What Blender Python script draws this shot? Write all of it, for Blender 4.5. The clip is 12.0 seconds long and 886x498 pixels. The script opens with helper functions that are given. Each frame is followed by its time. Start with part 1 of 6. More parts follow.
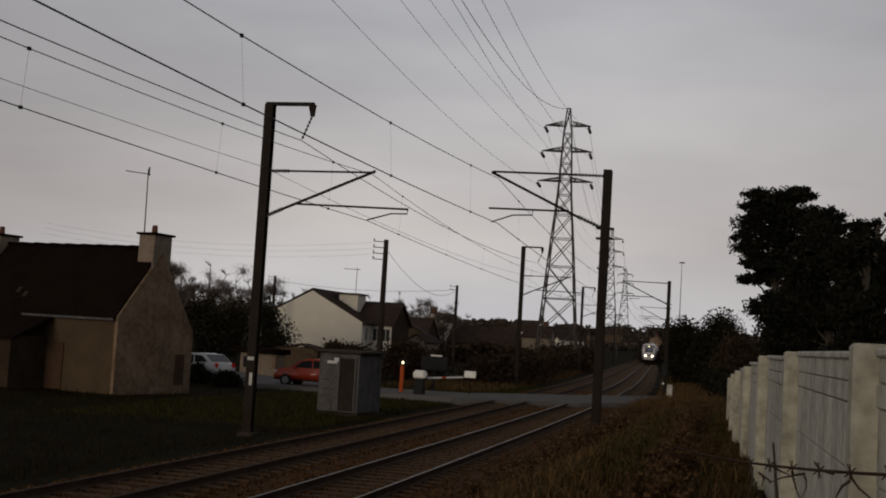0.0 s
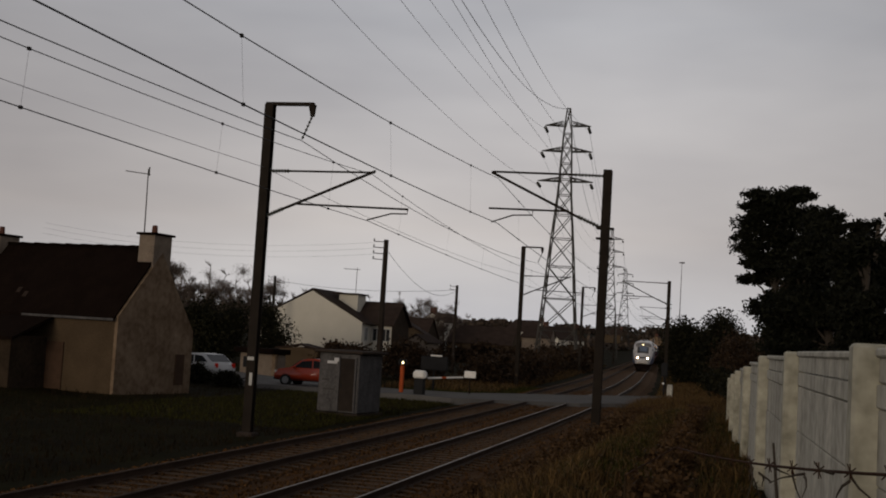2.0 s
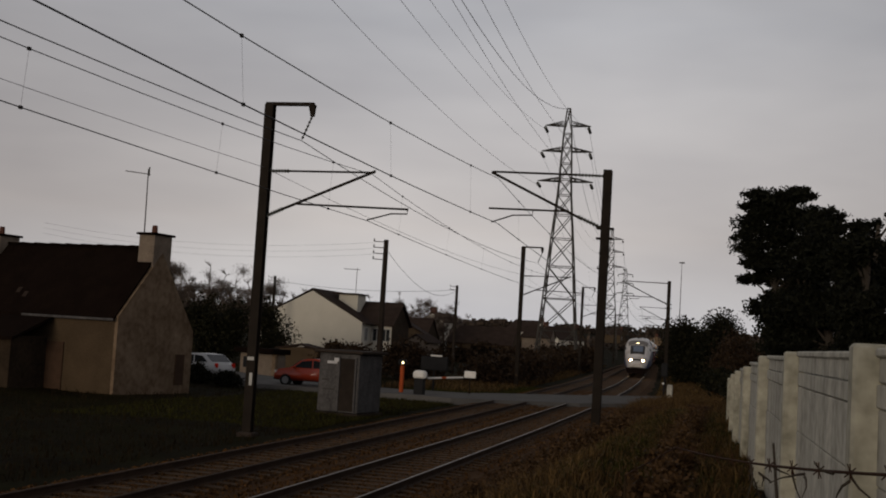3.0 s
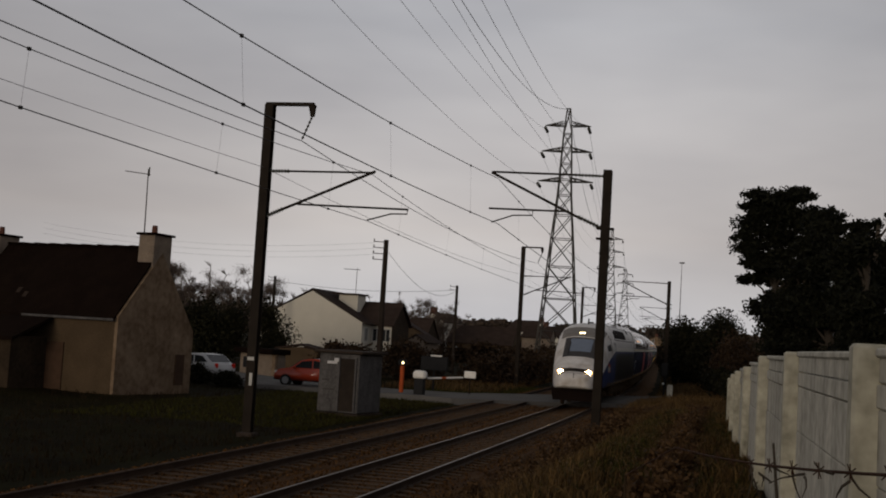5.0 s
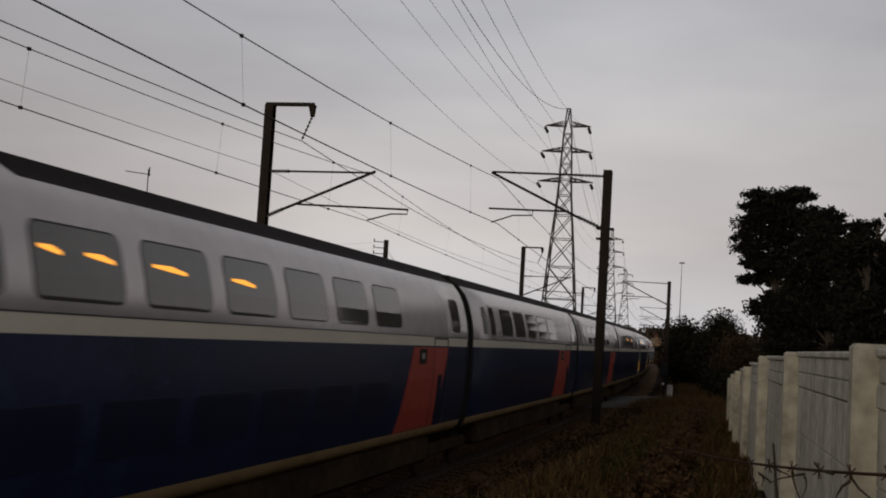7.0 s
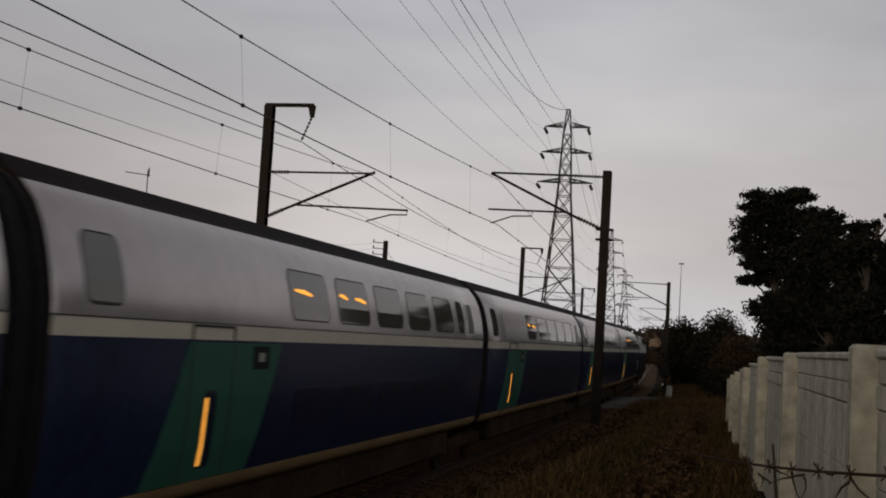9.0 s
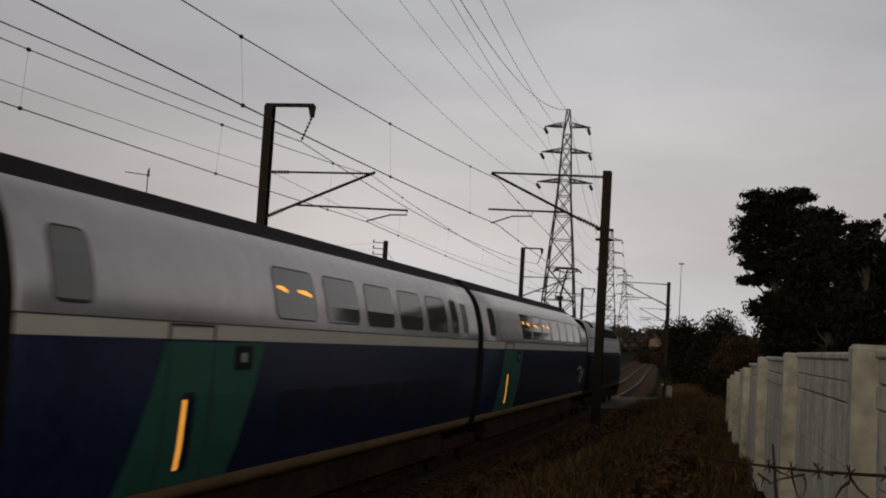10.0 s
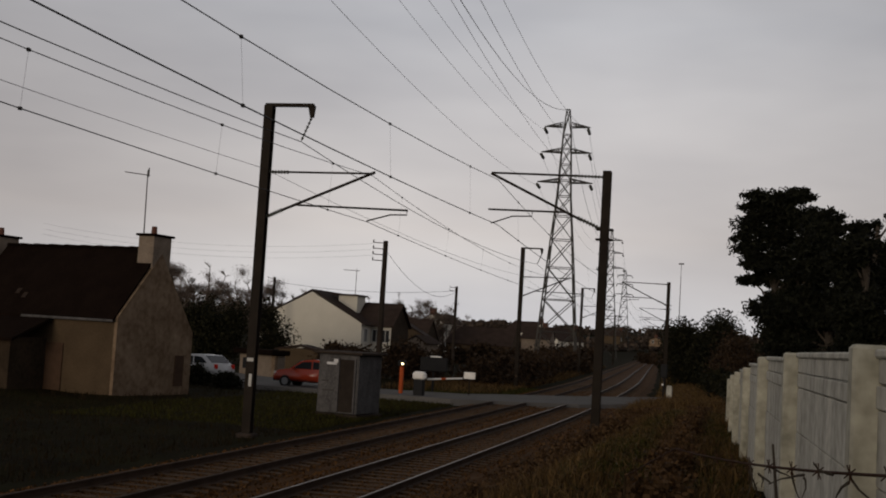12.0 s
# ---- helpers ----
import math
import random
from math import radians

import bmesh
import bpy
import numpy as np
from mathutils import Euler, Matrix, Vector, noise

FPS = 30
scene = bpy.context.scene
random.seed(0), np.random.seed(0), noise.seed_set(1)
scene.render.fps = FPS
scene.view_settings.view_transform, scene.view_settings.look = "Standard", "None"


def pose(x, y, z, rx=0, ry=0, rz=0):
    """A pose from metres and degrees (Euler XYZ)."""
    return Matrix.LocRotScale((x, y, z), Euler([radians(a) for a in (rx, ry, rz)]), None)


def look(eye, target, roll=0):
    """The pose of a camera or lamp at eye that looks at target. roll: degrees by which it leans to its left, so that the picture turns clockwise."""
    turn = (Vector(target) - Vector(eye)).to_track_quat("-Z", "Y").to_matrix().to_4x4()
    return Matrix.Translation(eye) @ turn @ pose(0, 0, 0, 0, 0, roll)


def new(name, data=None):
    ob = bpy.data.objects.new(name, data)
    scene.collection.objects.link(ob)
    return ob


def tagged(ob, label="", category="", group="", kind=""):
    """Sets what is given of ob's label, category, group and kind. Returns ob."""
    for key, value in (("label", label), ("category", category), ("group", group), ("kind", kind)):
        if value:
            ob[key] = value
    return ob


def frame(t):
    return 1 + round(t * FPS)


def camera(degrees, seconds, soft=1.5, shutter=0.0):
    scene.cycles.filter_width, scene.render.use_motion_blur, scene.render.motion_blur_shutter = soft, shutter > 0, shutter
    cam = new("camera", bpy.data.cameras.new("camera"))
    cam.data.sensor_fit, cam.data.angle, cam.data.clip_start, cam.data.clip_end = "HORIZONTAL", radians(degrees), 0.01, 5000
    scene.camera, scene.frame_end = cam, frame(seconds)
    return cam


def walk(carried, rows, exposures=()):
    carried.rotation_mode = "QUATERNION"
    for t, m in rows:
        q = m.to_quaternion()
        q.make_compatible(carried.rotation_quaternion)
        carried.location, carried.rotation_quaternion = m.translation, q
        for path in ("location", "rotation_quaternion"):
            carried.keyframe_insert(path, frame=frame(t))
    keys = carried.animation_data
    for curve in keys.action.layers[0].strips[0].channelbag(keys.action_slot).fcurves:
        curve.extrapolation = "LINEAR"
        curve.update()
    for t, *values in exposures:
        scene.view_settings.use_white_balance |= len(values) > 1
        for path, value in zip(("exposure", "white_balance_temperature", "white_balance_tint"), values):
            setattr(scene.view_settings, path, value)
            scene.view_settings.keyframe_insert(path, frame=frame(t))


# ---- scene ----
# ---------------------------------------------------------------- camera
EYE = Vector((7.10, 0.0, 2.89))
YAW, PITCH, ROLL = 0.2432, 0.0738, 3.43
cam = camera(40.52, 12.0, soft=1.9, shutter=0.12)


def aim(dyaw, dpitch):
    a, b = YAW + radians(dyaw), PITCH + radians(dpitch)
    return look(EYE, EYE + Vector((-math.sin(a) * math.cos(b), math.cos(a) * math.cos(b), math.sin(b))), ROLL)


walk(cam, [(0.0, aim(0, -0.03)), (3.2, aim(0, -0.025)), (4.8, aim(0, -0.02)), (7.2, aim(0, -0.015)),
           (8.8, aim(-0.02, 0.02)), (12.0, aim(-0.02, 0.025))],
     exposures=[(0.0, 0.0), (6.0, 0.02), (6.6, 0.14), (12.0, 0.16)])

# ---------------------------------------------------------------- world and sun
SUN_EL, SUN_AZ = 7.0, 196.0
world = bpy.data.worlds.new("overcast_dusk")
scene.world = world
world.use_nodes = True
wn, wl = world.node_tree.nodes, world.node_tree.links
wn.clear()
w_out = wn.new("ShaderNodeOutputWorld")
w_bg = wn.new("ShaderNodeBackground")
w_sky = wn.new("ShaderNodeTexSky")
w_sky.sky_type = "NISHITA"
w_sky.sun_disc = False
w_sky.sun_elevation, w_sky.sun_rotation = radians(SUN_EL), radians(SUN_AZ)
w_dim = wn.new("ShaderNodeVectorMath")
w_dim.operation = "SCALE"
w_dim.inputs["Scale"].default_value = 0.05
w_co = wn.new("ShaderNodeTexCoord")
w_map = wn.new("ShaderNodeMapping")
w_map.inputs["Scale"].default_value = (1.0, 1.0, 3.6)
w_noise = wn.new("ShaderNodeTexNoise")
w_noise.inputs["Scale"].default_value = 2.3
w_noise.inputs["Detail"].default_value = 4
w_noise.inputs["Roughness"].default_value = 0.5
w_ramp = wn.new("ShaderNodeValToRGB")
w_ramp.color_ramp.elements[0].position, w_ramp.color_ramp.elements[0].color = 0.35, (0.365, 0.358, 0.370, 1)
w_ramp.color_ramp.elements[1].position, w_ramp.color_ramp.elements[1].color = 0.66, (0.485, 0.474, 0.476, 1)
w_sep = wn.new("ShaderNodeSeparateXYZ")
w_hor = wn.new("ShaderNodeValToRGB")
w_hor.color_ramp.elements[0].position, w_hor.color_ramp.elements[0].color = 0.0, (1.40, 1.41, 1.44, 1)
w_hor.color_ramp.elements[1].position, w_hor.color_ramp.elements[1].color = 0.85, (0.50, 0.50, 0.52, 1)
for at, tone in ((0.09, (1.19, 1.12, 1.08, 1)), (0.26, (0.965, 0.975, 1.01, 1))):
    e = w_hor.color_ramp.elements.new(at)
    e.color = tone
w_mul = wn.new("ShaderNodeMix")
w_mul.data_type, w_mul.blend_type = "RGBA", "MULTIPLY"
w_mul.inputs[0].default_value = 1.0
w_mix = wn.new("ShaderNodeMix")
w_mix.data_type = "RGBA"
w_mix.inputs[0].default_value = 0.94
wl.new(w_sky.outputs[0], w_dim.inputs[0])
wl.new(w_co.outputs["Generated"], w_map.inputs[0])
wl.new(w_map.outputs[0], w_noise.inputs["Vector"])
wl.new(w_noise.outputs["Fac"], w_ramp.inputs[0])
wl.new(w_co.outputs["Generated"], w_sep.inputs[0])
wl.new(w_sep.outputs["Z"], w_hor.inputs[0])
wl.new(w_ramp.outputs[0], w_mul.inputs[6])
wl.new(w_hor.outputs[0], w_mul.inputs[7])
wl.new(w_dim.outputs[0], w_mix.inputs[6])
w_side = wn.new("ShaderNodeMapRange")
w_side.inputs["From Min"].default_value, w_side.inputs["From Max"].default_value = -0.62, 0.15
w_bank = wn.new("ShaderNodeValToRGB")
w_bank.color_ramp.elements[0].color, w_bank.color_ramp.elements[1].color = (0.76, 0.75, 0.745, 1), (0.88, 0.878, 0.875, 1)
for at, tone in ((0.45, (1.09, 1.10, 1.10, 1)), (0.68, (1.08, 1.085, 1.085, 1))):
    e = w_bank.color_ramp.elements.new(at)
    e.color = tone
w_far = wn.new("ShaderNodeMix")
w_far.data_type, w_far.blend_type = "RGBA", "MULTIPLY"
w_far.inputs[0].default_value = 1.0
wl.new(w_sep.outputs["X"], w_side.inputs["Value"])
wl.new(w_side.outputs[0], w_bank.inputs[0])
wl.new(w_mul.outputs[2], w_far.inputs[6])
wl.new(w_bank.outputs[0], w_far.inputs[7])
wl.new(w_far.outputs[2], w_mix.inputs[7])
wl.new(w_mix.outputs[2], w_bg.inputs[0])
w_bg.inputs[1].default_value = 1.0
wl.new(w_bg.outputs[0], w_out.inputs[0])

sun = new("sun", bpy.data.lights.new("sun", "SUN"))
sun.data.energy, sun.data.angle, sun.data.color = 0.95, radians(20), (1.0, 0.84, 0.66)
_el, _az = radians(SUN_EL), radians(SUN_AZ)
sun.matrix_basis = look((0, 0, 60), Vector((0, 0, 60)) - Vector((math.sin(_az) * math.cos(_el), math.cos(_az) * math.cos(_el), math.sin(_el))))


# ---------------------------------------------------------------- materials
def mat(name, color, rough=0.7, metal=0.0, var=0.3, scale=3.0, fine=40.0, bump=0.15, tint=None, glow=0.0, ior=1.45, rand=0.0, spec=None, streak=1.0):
    """A procedural surface: a base colour with broad stains and fine grain, and a fine relief."""
    m = bpy.data.materials.new(name)
    m.use_nodes = True
    n, l = m.node_tree.nodes, m.node_tree.links
    b = n["Principled BSDF"]
    b.inputs["Roughness"].default_value, b.inputs["Metallic"].default_value, b.inputs["IOR"].default_value = rough, metal, ior
    b.inputs["Specular IOR Level"].default_value = spec if spec is not None else 0.5 if rough < 0.3 or metal > 0.5 else 0.09
    if glow:
        b.inputs["Base Color"].default_value = (*color, 1)
        b.inputs["Emission Color"].default_value = (*color, 1)
        b.inputs["Emission Strength"].default_value = glow
        return m
    co = n.new("ShaderNodeTexCoord")
    big, small = n.new("ShaderNodeTexNoise"), n.new("ShaderNodeTexNoise")
    big.inputs["Scale"].default_value, small.inputs["Scale"].default_value = scale, fine
    big.inputs["Detail"].default_value, small.inputs["Detail"].default_value = 6, 3
    run = n.new("ShaderNodeMapping")
    run.inputs["Scale"].default_value = (1.0, 1.0, streak)
    l.new(co.outputs["Object"], run.inputs[0])
    l.new(run.outputs[0], big.inputs["Vector"])
    l.new(co.outputs["Object"], small.inputs["Vector"])
    ramp = n.new("ShaderNodeValToRGB")
    dark = [c * (1 - var) for c in color]
    light = [min(1.0, c * (1 + var * 0.7)) for c in (tint or color)]
    ramp.color_ramp.elements[0].position, ramp.color_ramp.elements[0].color = 0.32, (*dark, 1)
    ramp.color_ramp.elements[1].position, ramp.color_ramp.elements[1].color = 0.68, (*light, 1)
    add = n.new("ShaderNodeMath")
    add.operation = "MULTIPLY_ADD"
    add.inputs[1].default_value, add.inputs[2].default_value = 0.45, 0.0
    l.new(small.outputs["Fac"], add.inputs[0])
    mid = n.new("ShaderNodeMath")
    mid.operation = "MULTIPLY_ADD"
    mid.inputs[1].default_value = 0.55
    l.new(big.outputs["Fac"], mid.inputs[0])
    l.new(add.outputs[0], mid.inputs[2])
    last = mid
    if rand:
        info, sh = n.new("ShaderNodeObjectInfo"), n.new("ShaderNodeMath")
        sh.operation = "MULTIPLY_ADD"
        sh.inputs[1].default_value = rand
        l.new(info.outputs["Random"], sh.inputs[0])
        l.new(mid.outputs[0], sh.inputs[2])
        last = sh
    l.new(last.outputs[0], ramp.inputs[0])
    l.new(ramp.outputs[0], b.inputs["Base Color"])
    if bump:
        bp = n.new("ShaderNodeBump")
        bp.inputs["Strength"].default_value, bp.inputs["Distance"].default_value = bump, 0.02
        l.new(small.outputs["Fac"], bp.inputs["Height"])
        l.new(bp.outputs[0], b.inputs["Normal"])
    return m


def leafmat(name, a, c, rough=0.7):
    """Leaves and blades: each island takes its own tone."""
    m = bpy.data.materials.new(name)
    m.use_nodes = True
    n, l = m.node_tree.nodes, m.node_tree.links
    b = n["Principled BSDF"]
    b.inputs["Roughness"].default_value = rough
    b.inputs["Specular IOR Level"].default_value = 0.06
    g, r = n.new("ShaderNodeNewGeometry"), n.new("ShaderNodeValToRGB")
    r.color_ramp.elements[0].color, r.color_ramp.elements[1].color = (*a, 1), (*c, 1)
    l.new(g.outputs["Random Per Island"], r.inputs[0])
    l.new(r.outputs[0], b.inputs["Base Color"])
    return m


M_SOIL = mat("soil_and_grass", (0.012, 0.0068, 0.0028), 0.97, var=0.6, scale=0.35, fine=6, bump=0.6, tint=(0.011, 0.010, 0.0022))
M_SOIL.node_tree.nodes["Principled BSDF"].inputs["Specular IOR Level"].default_value = 0.03
M_BALLAST = mat("ballast", (0.070, 0.035, 0.013), 0.95, var=0.55, scale=0.8, fine=22, bump=1.0)
M_STONE = leafmat("ballast_stone", (0.018, 0.009, 0.003), (0.130, 0.064, 0.024), 0.9)
M_ROAD = mat("asphalt", (0.098, 0.092, 0.085), 0.85, var=0.25, scale=0.7, fine=60, bump=0.3)
M_RAIL = mat("rail_steel_rusty", (0.055, 0.035, 0.024), 0.75, 0.3, var=0.4, scale=2, bump=0.2)
M_RAILTOP = mat("rail_head_polished", (0.090, 0.063, 0.042), 0.38, 1.0, var=0.15, scale=1.5, bump=0.0)
M_SLEEPER = mat("weathered_sleeper", (0.058, 0.037, 0.022), 0.9, var=0.4, scale=4, rand=0.2)
M_MAST = mat("rusty_dark_mast", (0.022, 0.017, 0.013), 0.8, 0.0, var=0.35, scale=2.5, fine=30)
M_WIRE = mat("wire", (0.035, 0.033, 0.032), 0.6, 0.5, var=0.2, bump=0)
M_HVWIRE = mat("aluminium_conductor", (0.22, 0.22, 0.225), 0.6, 0.0, var=0.1, bump=0)
M_INS = mat("insulator_glass", (0.045, 0.045, 0.035), 0.35, var=0.2)
M_LATTICE = mat("lattice_steel", (0.060, 0.056, 0.050), 0.8, 0.0, var=0.35, scale=0.8)
M_WOODPOLE = mat("creosoted_pole", (0.026, 0.020, 0.016), 0.9, var=0.4, scale=2)
# panel colour raised, post colour lowered, to even out sun on their faces
M_CONC = mat("precast_concrete", (0.400, 0.385, 0.330), 0.9, var=0.40, scale=3.0, fine=9, bump=0.12, tint=(0.43, 0.415, 0.36), streak=0.22)
M_MOSSDARK = mat("mossy_darkened_concrete", (0.28, 0.27, 0.212), 0.95, var=0.40, scale=3.6, fine=8, bump=0.12, tint=(0.37, 0.355, 0.29), streak=0.3)
M_HUT = mat("grey_concrete_panel", (0.082, 0.077, 0.075), 0.9, var=0.5, scale=2.2, fine=12, streak=0.5)
M_HUTROOF = mat("hut_roof", (0.040, 0.030, 0.024), 0.9, var=0.4, scale=2)
# mottled rubble; base colour raised so the gable looks lit beside the front wall
M_GABLE = mat("old_rubble_render_lightened", (0.180, 0.115, 0.068), 0.95, var=0.48, scale=0.9, fine=4.2, bump=0.5, tint=(0.175, 0.126, 0.084))
# very dark brown render, blotchy in tone
M_LEANTO = mat("dark_brown_render", (0.036, 0.025, 0.016), 0.95, var=0.5, scale=0.9, fine=6, bump=0.3)
M_RENDER = mat("pale_render", (0.072, 0.050, 0.030), 0.95, var=0.25, scale=1.1, fine=14, bump=0.4)
M_SLATE = mat("slate", (0.0085, 0.0052, 0.0038), 0.95, var=0.45, scale=1.2, fine=9, rand=0.15, spec=0.02)
M_BROWNSLATE = mat("brown_slate", (0.036, 0.025, 0.020), 0.9, var=0.35, scale=1.2, fine=12, spec=0.05)
M_WHITEWALL = mat("white_render", (0.52, 0.49, 0.42), 0.9, var=0.12, scale=0.6, fine=12, bump=0.15)
M_BRICKCH = mat("chimney_render", (0.19, 0.15, 0.115), 0.95, var=0.35, scale=2.5, fine=18, bump=0.5)
M_CLAY = mat("clay_pot", (0.10, 0.045, 0.032), 0.8, var=0.3)
M_DARKGLASS = mat("dark_glass", (0.02, 0.022, 0.025), 0.08, var=0.1, bump=0, ior=1.5)
M_FRAME = mat("painted_frame", (0.45, 0.44, 0.41), 0.6, var=0.15)
M_DOORWOOD = mat("brown_door", (0.06, 0.035, 0.022), 0.7, var=0.3)
M_REDCAR = mat("red_car_paint", (0.30, 0.034, 0.012), 0.25, var=0.08, bump=0)
M_WHITECAR = mat("white_car_paint", (0.46, 0.46, 0.46), 0.25, var=0.06, bump=0)
M_TYRE = mat("tyre_rubber", (0.02, 0.02, 0.02), 0.9, var=0.3)
M_RIM = mat("alloy_rim", (0.35, 0.35, 0.36), 0.4, 0.8, var=0.15)
M_ORANGE = mat("orange_red_post", (0.36, 0.07, 0.02), 0.6, var=0.2)
M_WHITE = mat("white_paint", (0.72, 0.70, 0.66), 0.6, var=0.2, scale=3)
M_BLACK = mat("black_paint", (0.015, 0.015, 0.016), 0.6, var=0.2)
M_RUST = mat("rusty_wire", (0.040, 0.020, 0.012), 0.85, var=0.4)
M_TRUNK = mat("bark", (0.055, 0.045, 0.036), 0.95, var=0.4, scale=3, bump=0.6)
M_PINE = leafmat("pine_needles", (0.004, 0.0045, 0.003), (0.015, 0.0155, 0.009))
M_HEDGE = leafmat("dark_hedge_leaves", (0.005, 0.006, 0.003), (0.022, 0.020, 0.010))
M_BRAMBLE = leafmat("winter_scrub", (0.012, 0.0075, 0.004), (0.046, 0.029, 0.017))
M_DRY = leafmat("dry_grass", (0.018, 0.010, 0.004), (0.145, 0.088, 0.034))
M_BRIAR = leafmat("dead_bramble_leaves", (0.020, 0.011, 0.005), (0.105, 0.060, 0.028))
# much darker version of the dry grass, for the left bank
M_SCRAP = leafmat("dark_dead_grass", (0.006, 0.0035, 0.0015), (0.026, 0.017, 0.007))
M_GREEN = leafmat("wet_grass", (0.009, 0.0092, 0.0015), (0.056, 0.053, 0.010))
M_TWIG = mat("bare_twigs", (0.115, 0.090, 0.075), 0.95, var=0.3, bump=0)
M_FARWOOD = leafmat("far_wood", (0.026, 0.021, 0.017), (0.085, 0.062, 0.047))
# train
M_SILVER = mat("silver_grey_paint", (0.475, 0.436, 0.422), 0.22, 0.5, var=0.14, scale=0.6, fine=3, bump=0.01, spec=0.5)
M_BAND = mat("cream_white_stripe", (0.60, 0.55, 0.44), 0.45, var=0.08, scale=1, bump=0)
M_BLUE = mat("deep_blue_paint", (0.0160, 0.0240, 0.060), 0.26, var=0.35, scale=0.8, fine=5, bump=0.01, spec=0.42)
M_SILL = mat("dirty_sill", (0.30, 0.20, 0.095), 0.8, var=0.35, scale=1.5, bump=0.1)
M_UNDER = mat("underframe", (0.050, 0.033, 0.019), 0.95, var=0.5, scale=1.2, fine=8, spec=0.02)
M_ROOF = mat("ribbed_roof", (0.020, 0.016, 0.014), 0.75, var=0.3, scale=2)
M_RUBBER = mat("gangway_rubber", (0.016, 0.014, 0.014), 0.8, var=0.3, scale=5)
M_PANE = mat("train_window_glass", (0.090, 0.084, 0.068), 0.06, 0.0, var=0.10, scale=0.6, fine=4, bump=0, ior=1.55)
M_PANELOW = mat("lower_window_glass", (0.0120, 0.0165, 0.038), 0.24, var=0.2, bump=0, ior=1.5, spec=0.42)
M_GREENDOOR = mat("second_class_green", (0.036, 0.118, 0.080), 0.4, var=0.15, scale=2, bump=0)
M_REDDOOR = mat("first_class_red", (0.36, 0.060, 0.040), 0.4, var=0.15, scale=2, bump=0)
M_GRILLE = mat("black_grille", (0.010, 0.006, 0.005), 0.8, var=0.3, scale=2)
M_GRILLE.node_tree.nodes["Principled BSDF"].inputs["Specular IOR Level"].default_value = 0.05
M_SCREEN = mat("windscreen_glass", (0.09, 0.115, 0.16), 0.10, var=0.1, bump=0, ior=1.8)
M_GASKET = mat("windscreen_surround", (0.045, 0.042, 0.042), 0.5, var=0.2)
M_VISOR = mat("grimy_visor_paint", (0.18, 0.165, 0.15), 0.6, var=0.3, scale=3, bump=0)
M_HEAD = mat("headlamp_on", (1.0, 0.66, 0.30), glow=170.0)
# glow for a dome that widens the lit headlamp with a warm halo
M_HEADRIM = mat("headlamp_glow_rim", (1.0, 0.50, 0.16), glow=4.0)
M_TOPLAMP = mat("top_lamp_on", (1.0, 0.80, 0.42), glow=4.5)
M_ORANGELAMP = mat("interior_lamp", (1.0, 0.42, 0.06), glow=1.0)
M_TAILRED = mat("tail_lamp", (0.5, 0.02, 0.01), 0.3, var=0.1)
M_LOGO_R = mat("logo_red", (0.30, 0.070, 0.045), 0.4, var=0.1, bump=0)
M_LOGO_W = mat("logo_pale", (0.36, 0.36, 0.30), 0.4, var=0.1, bump=0)


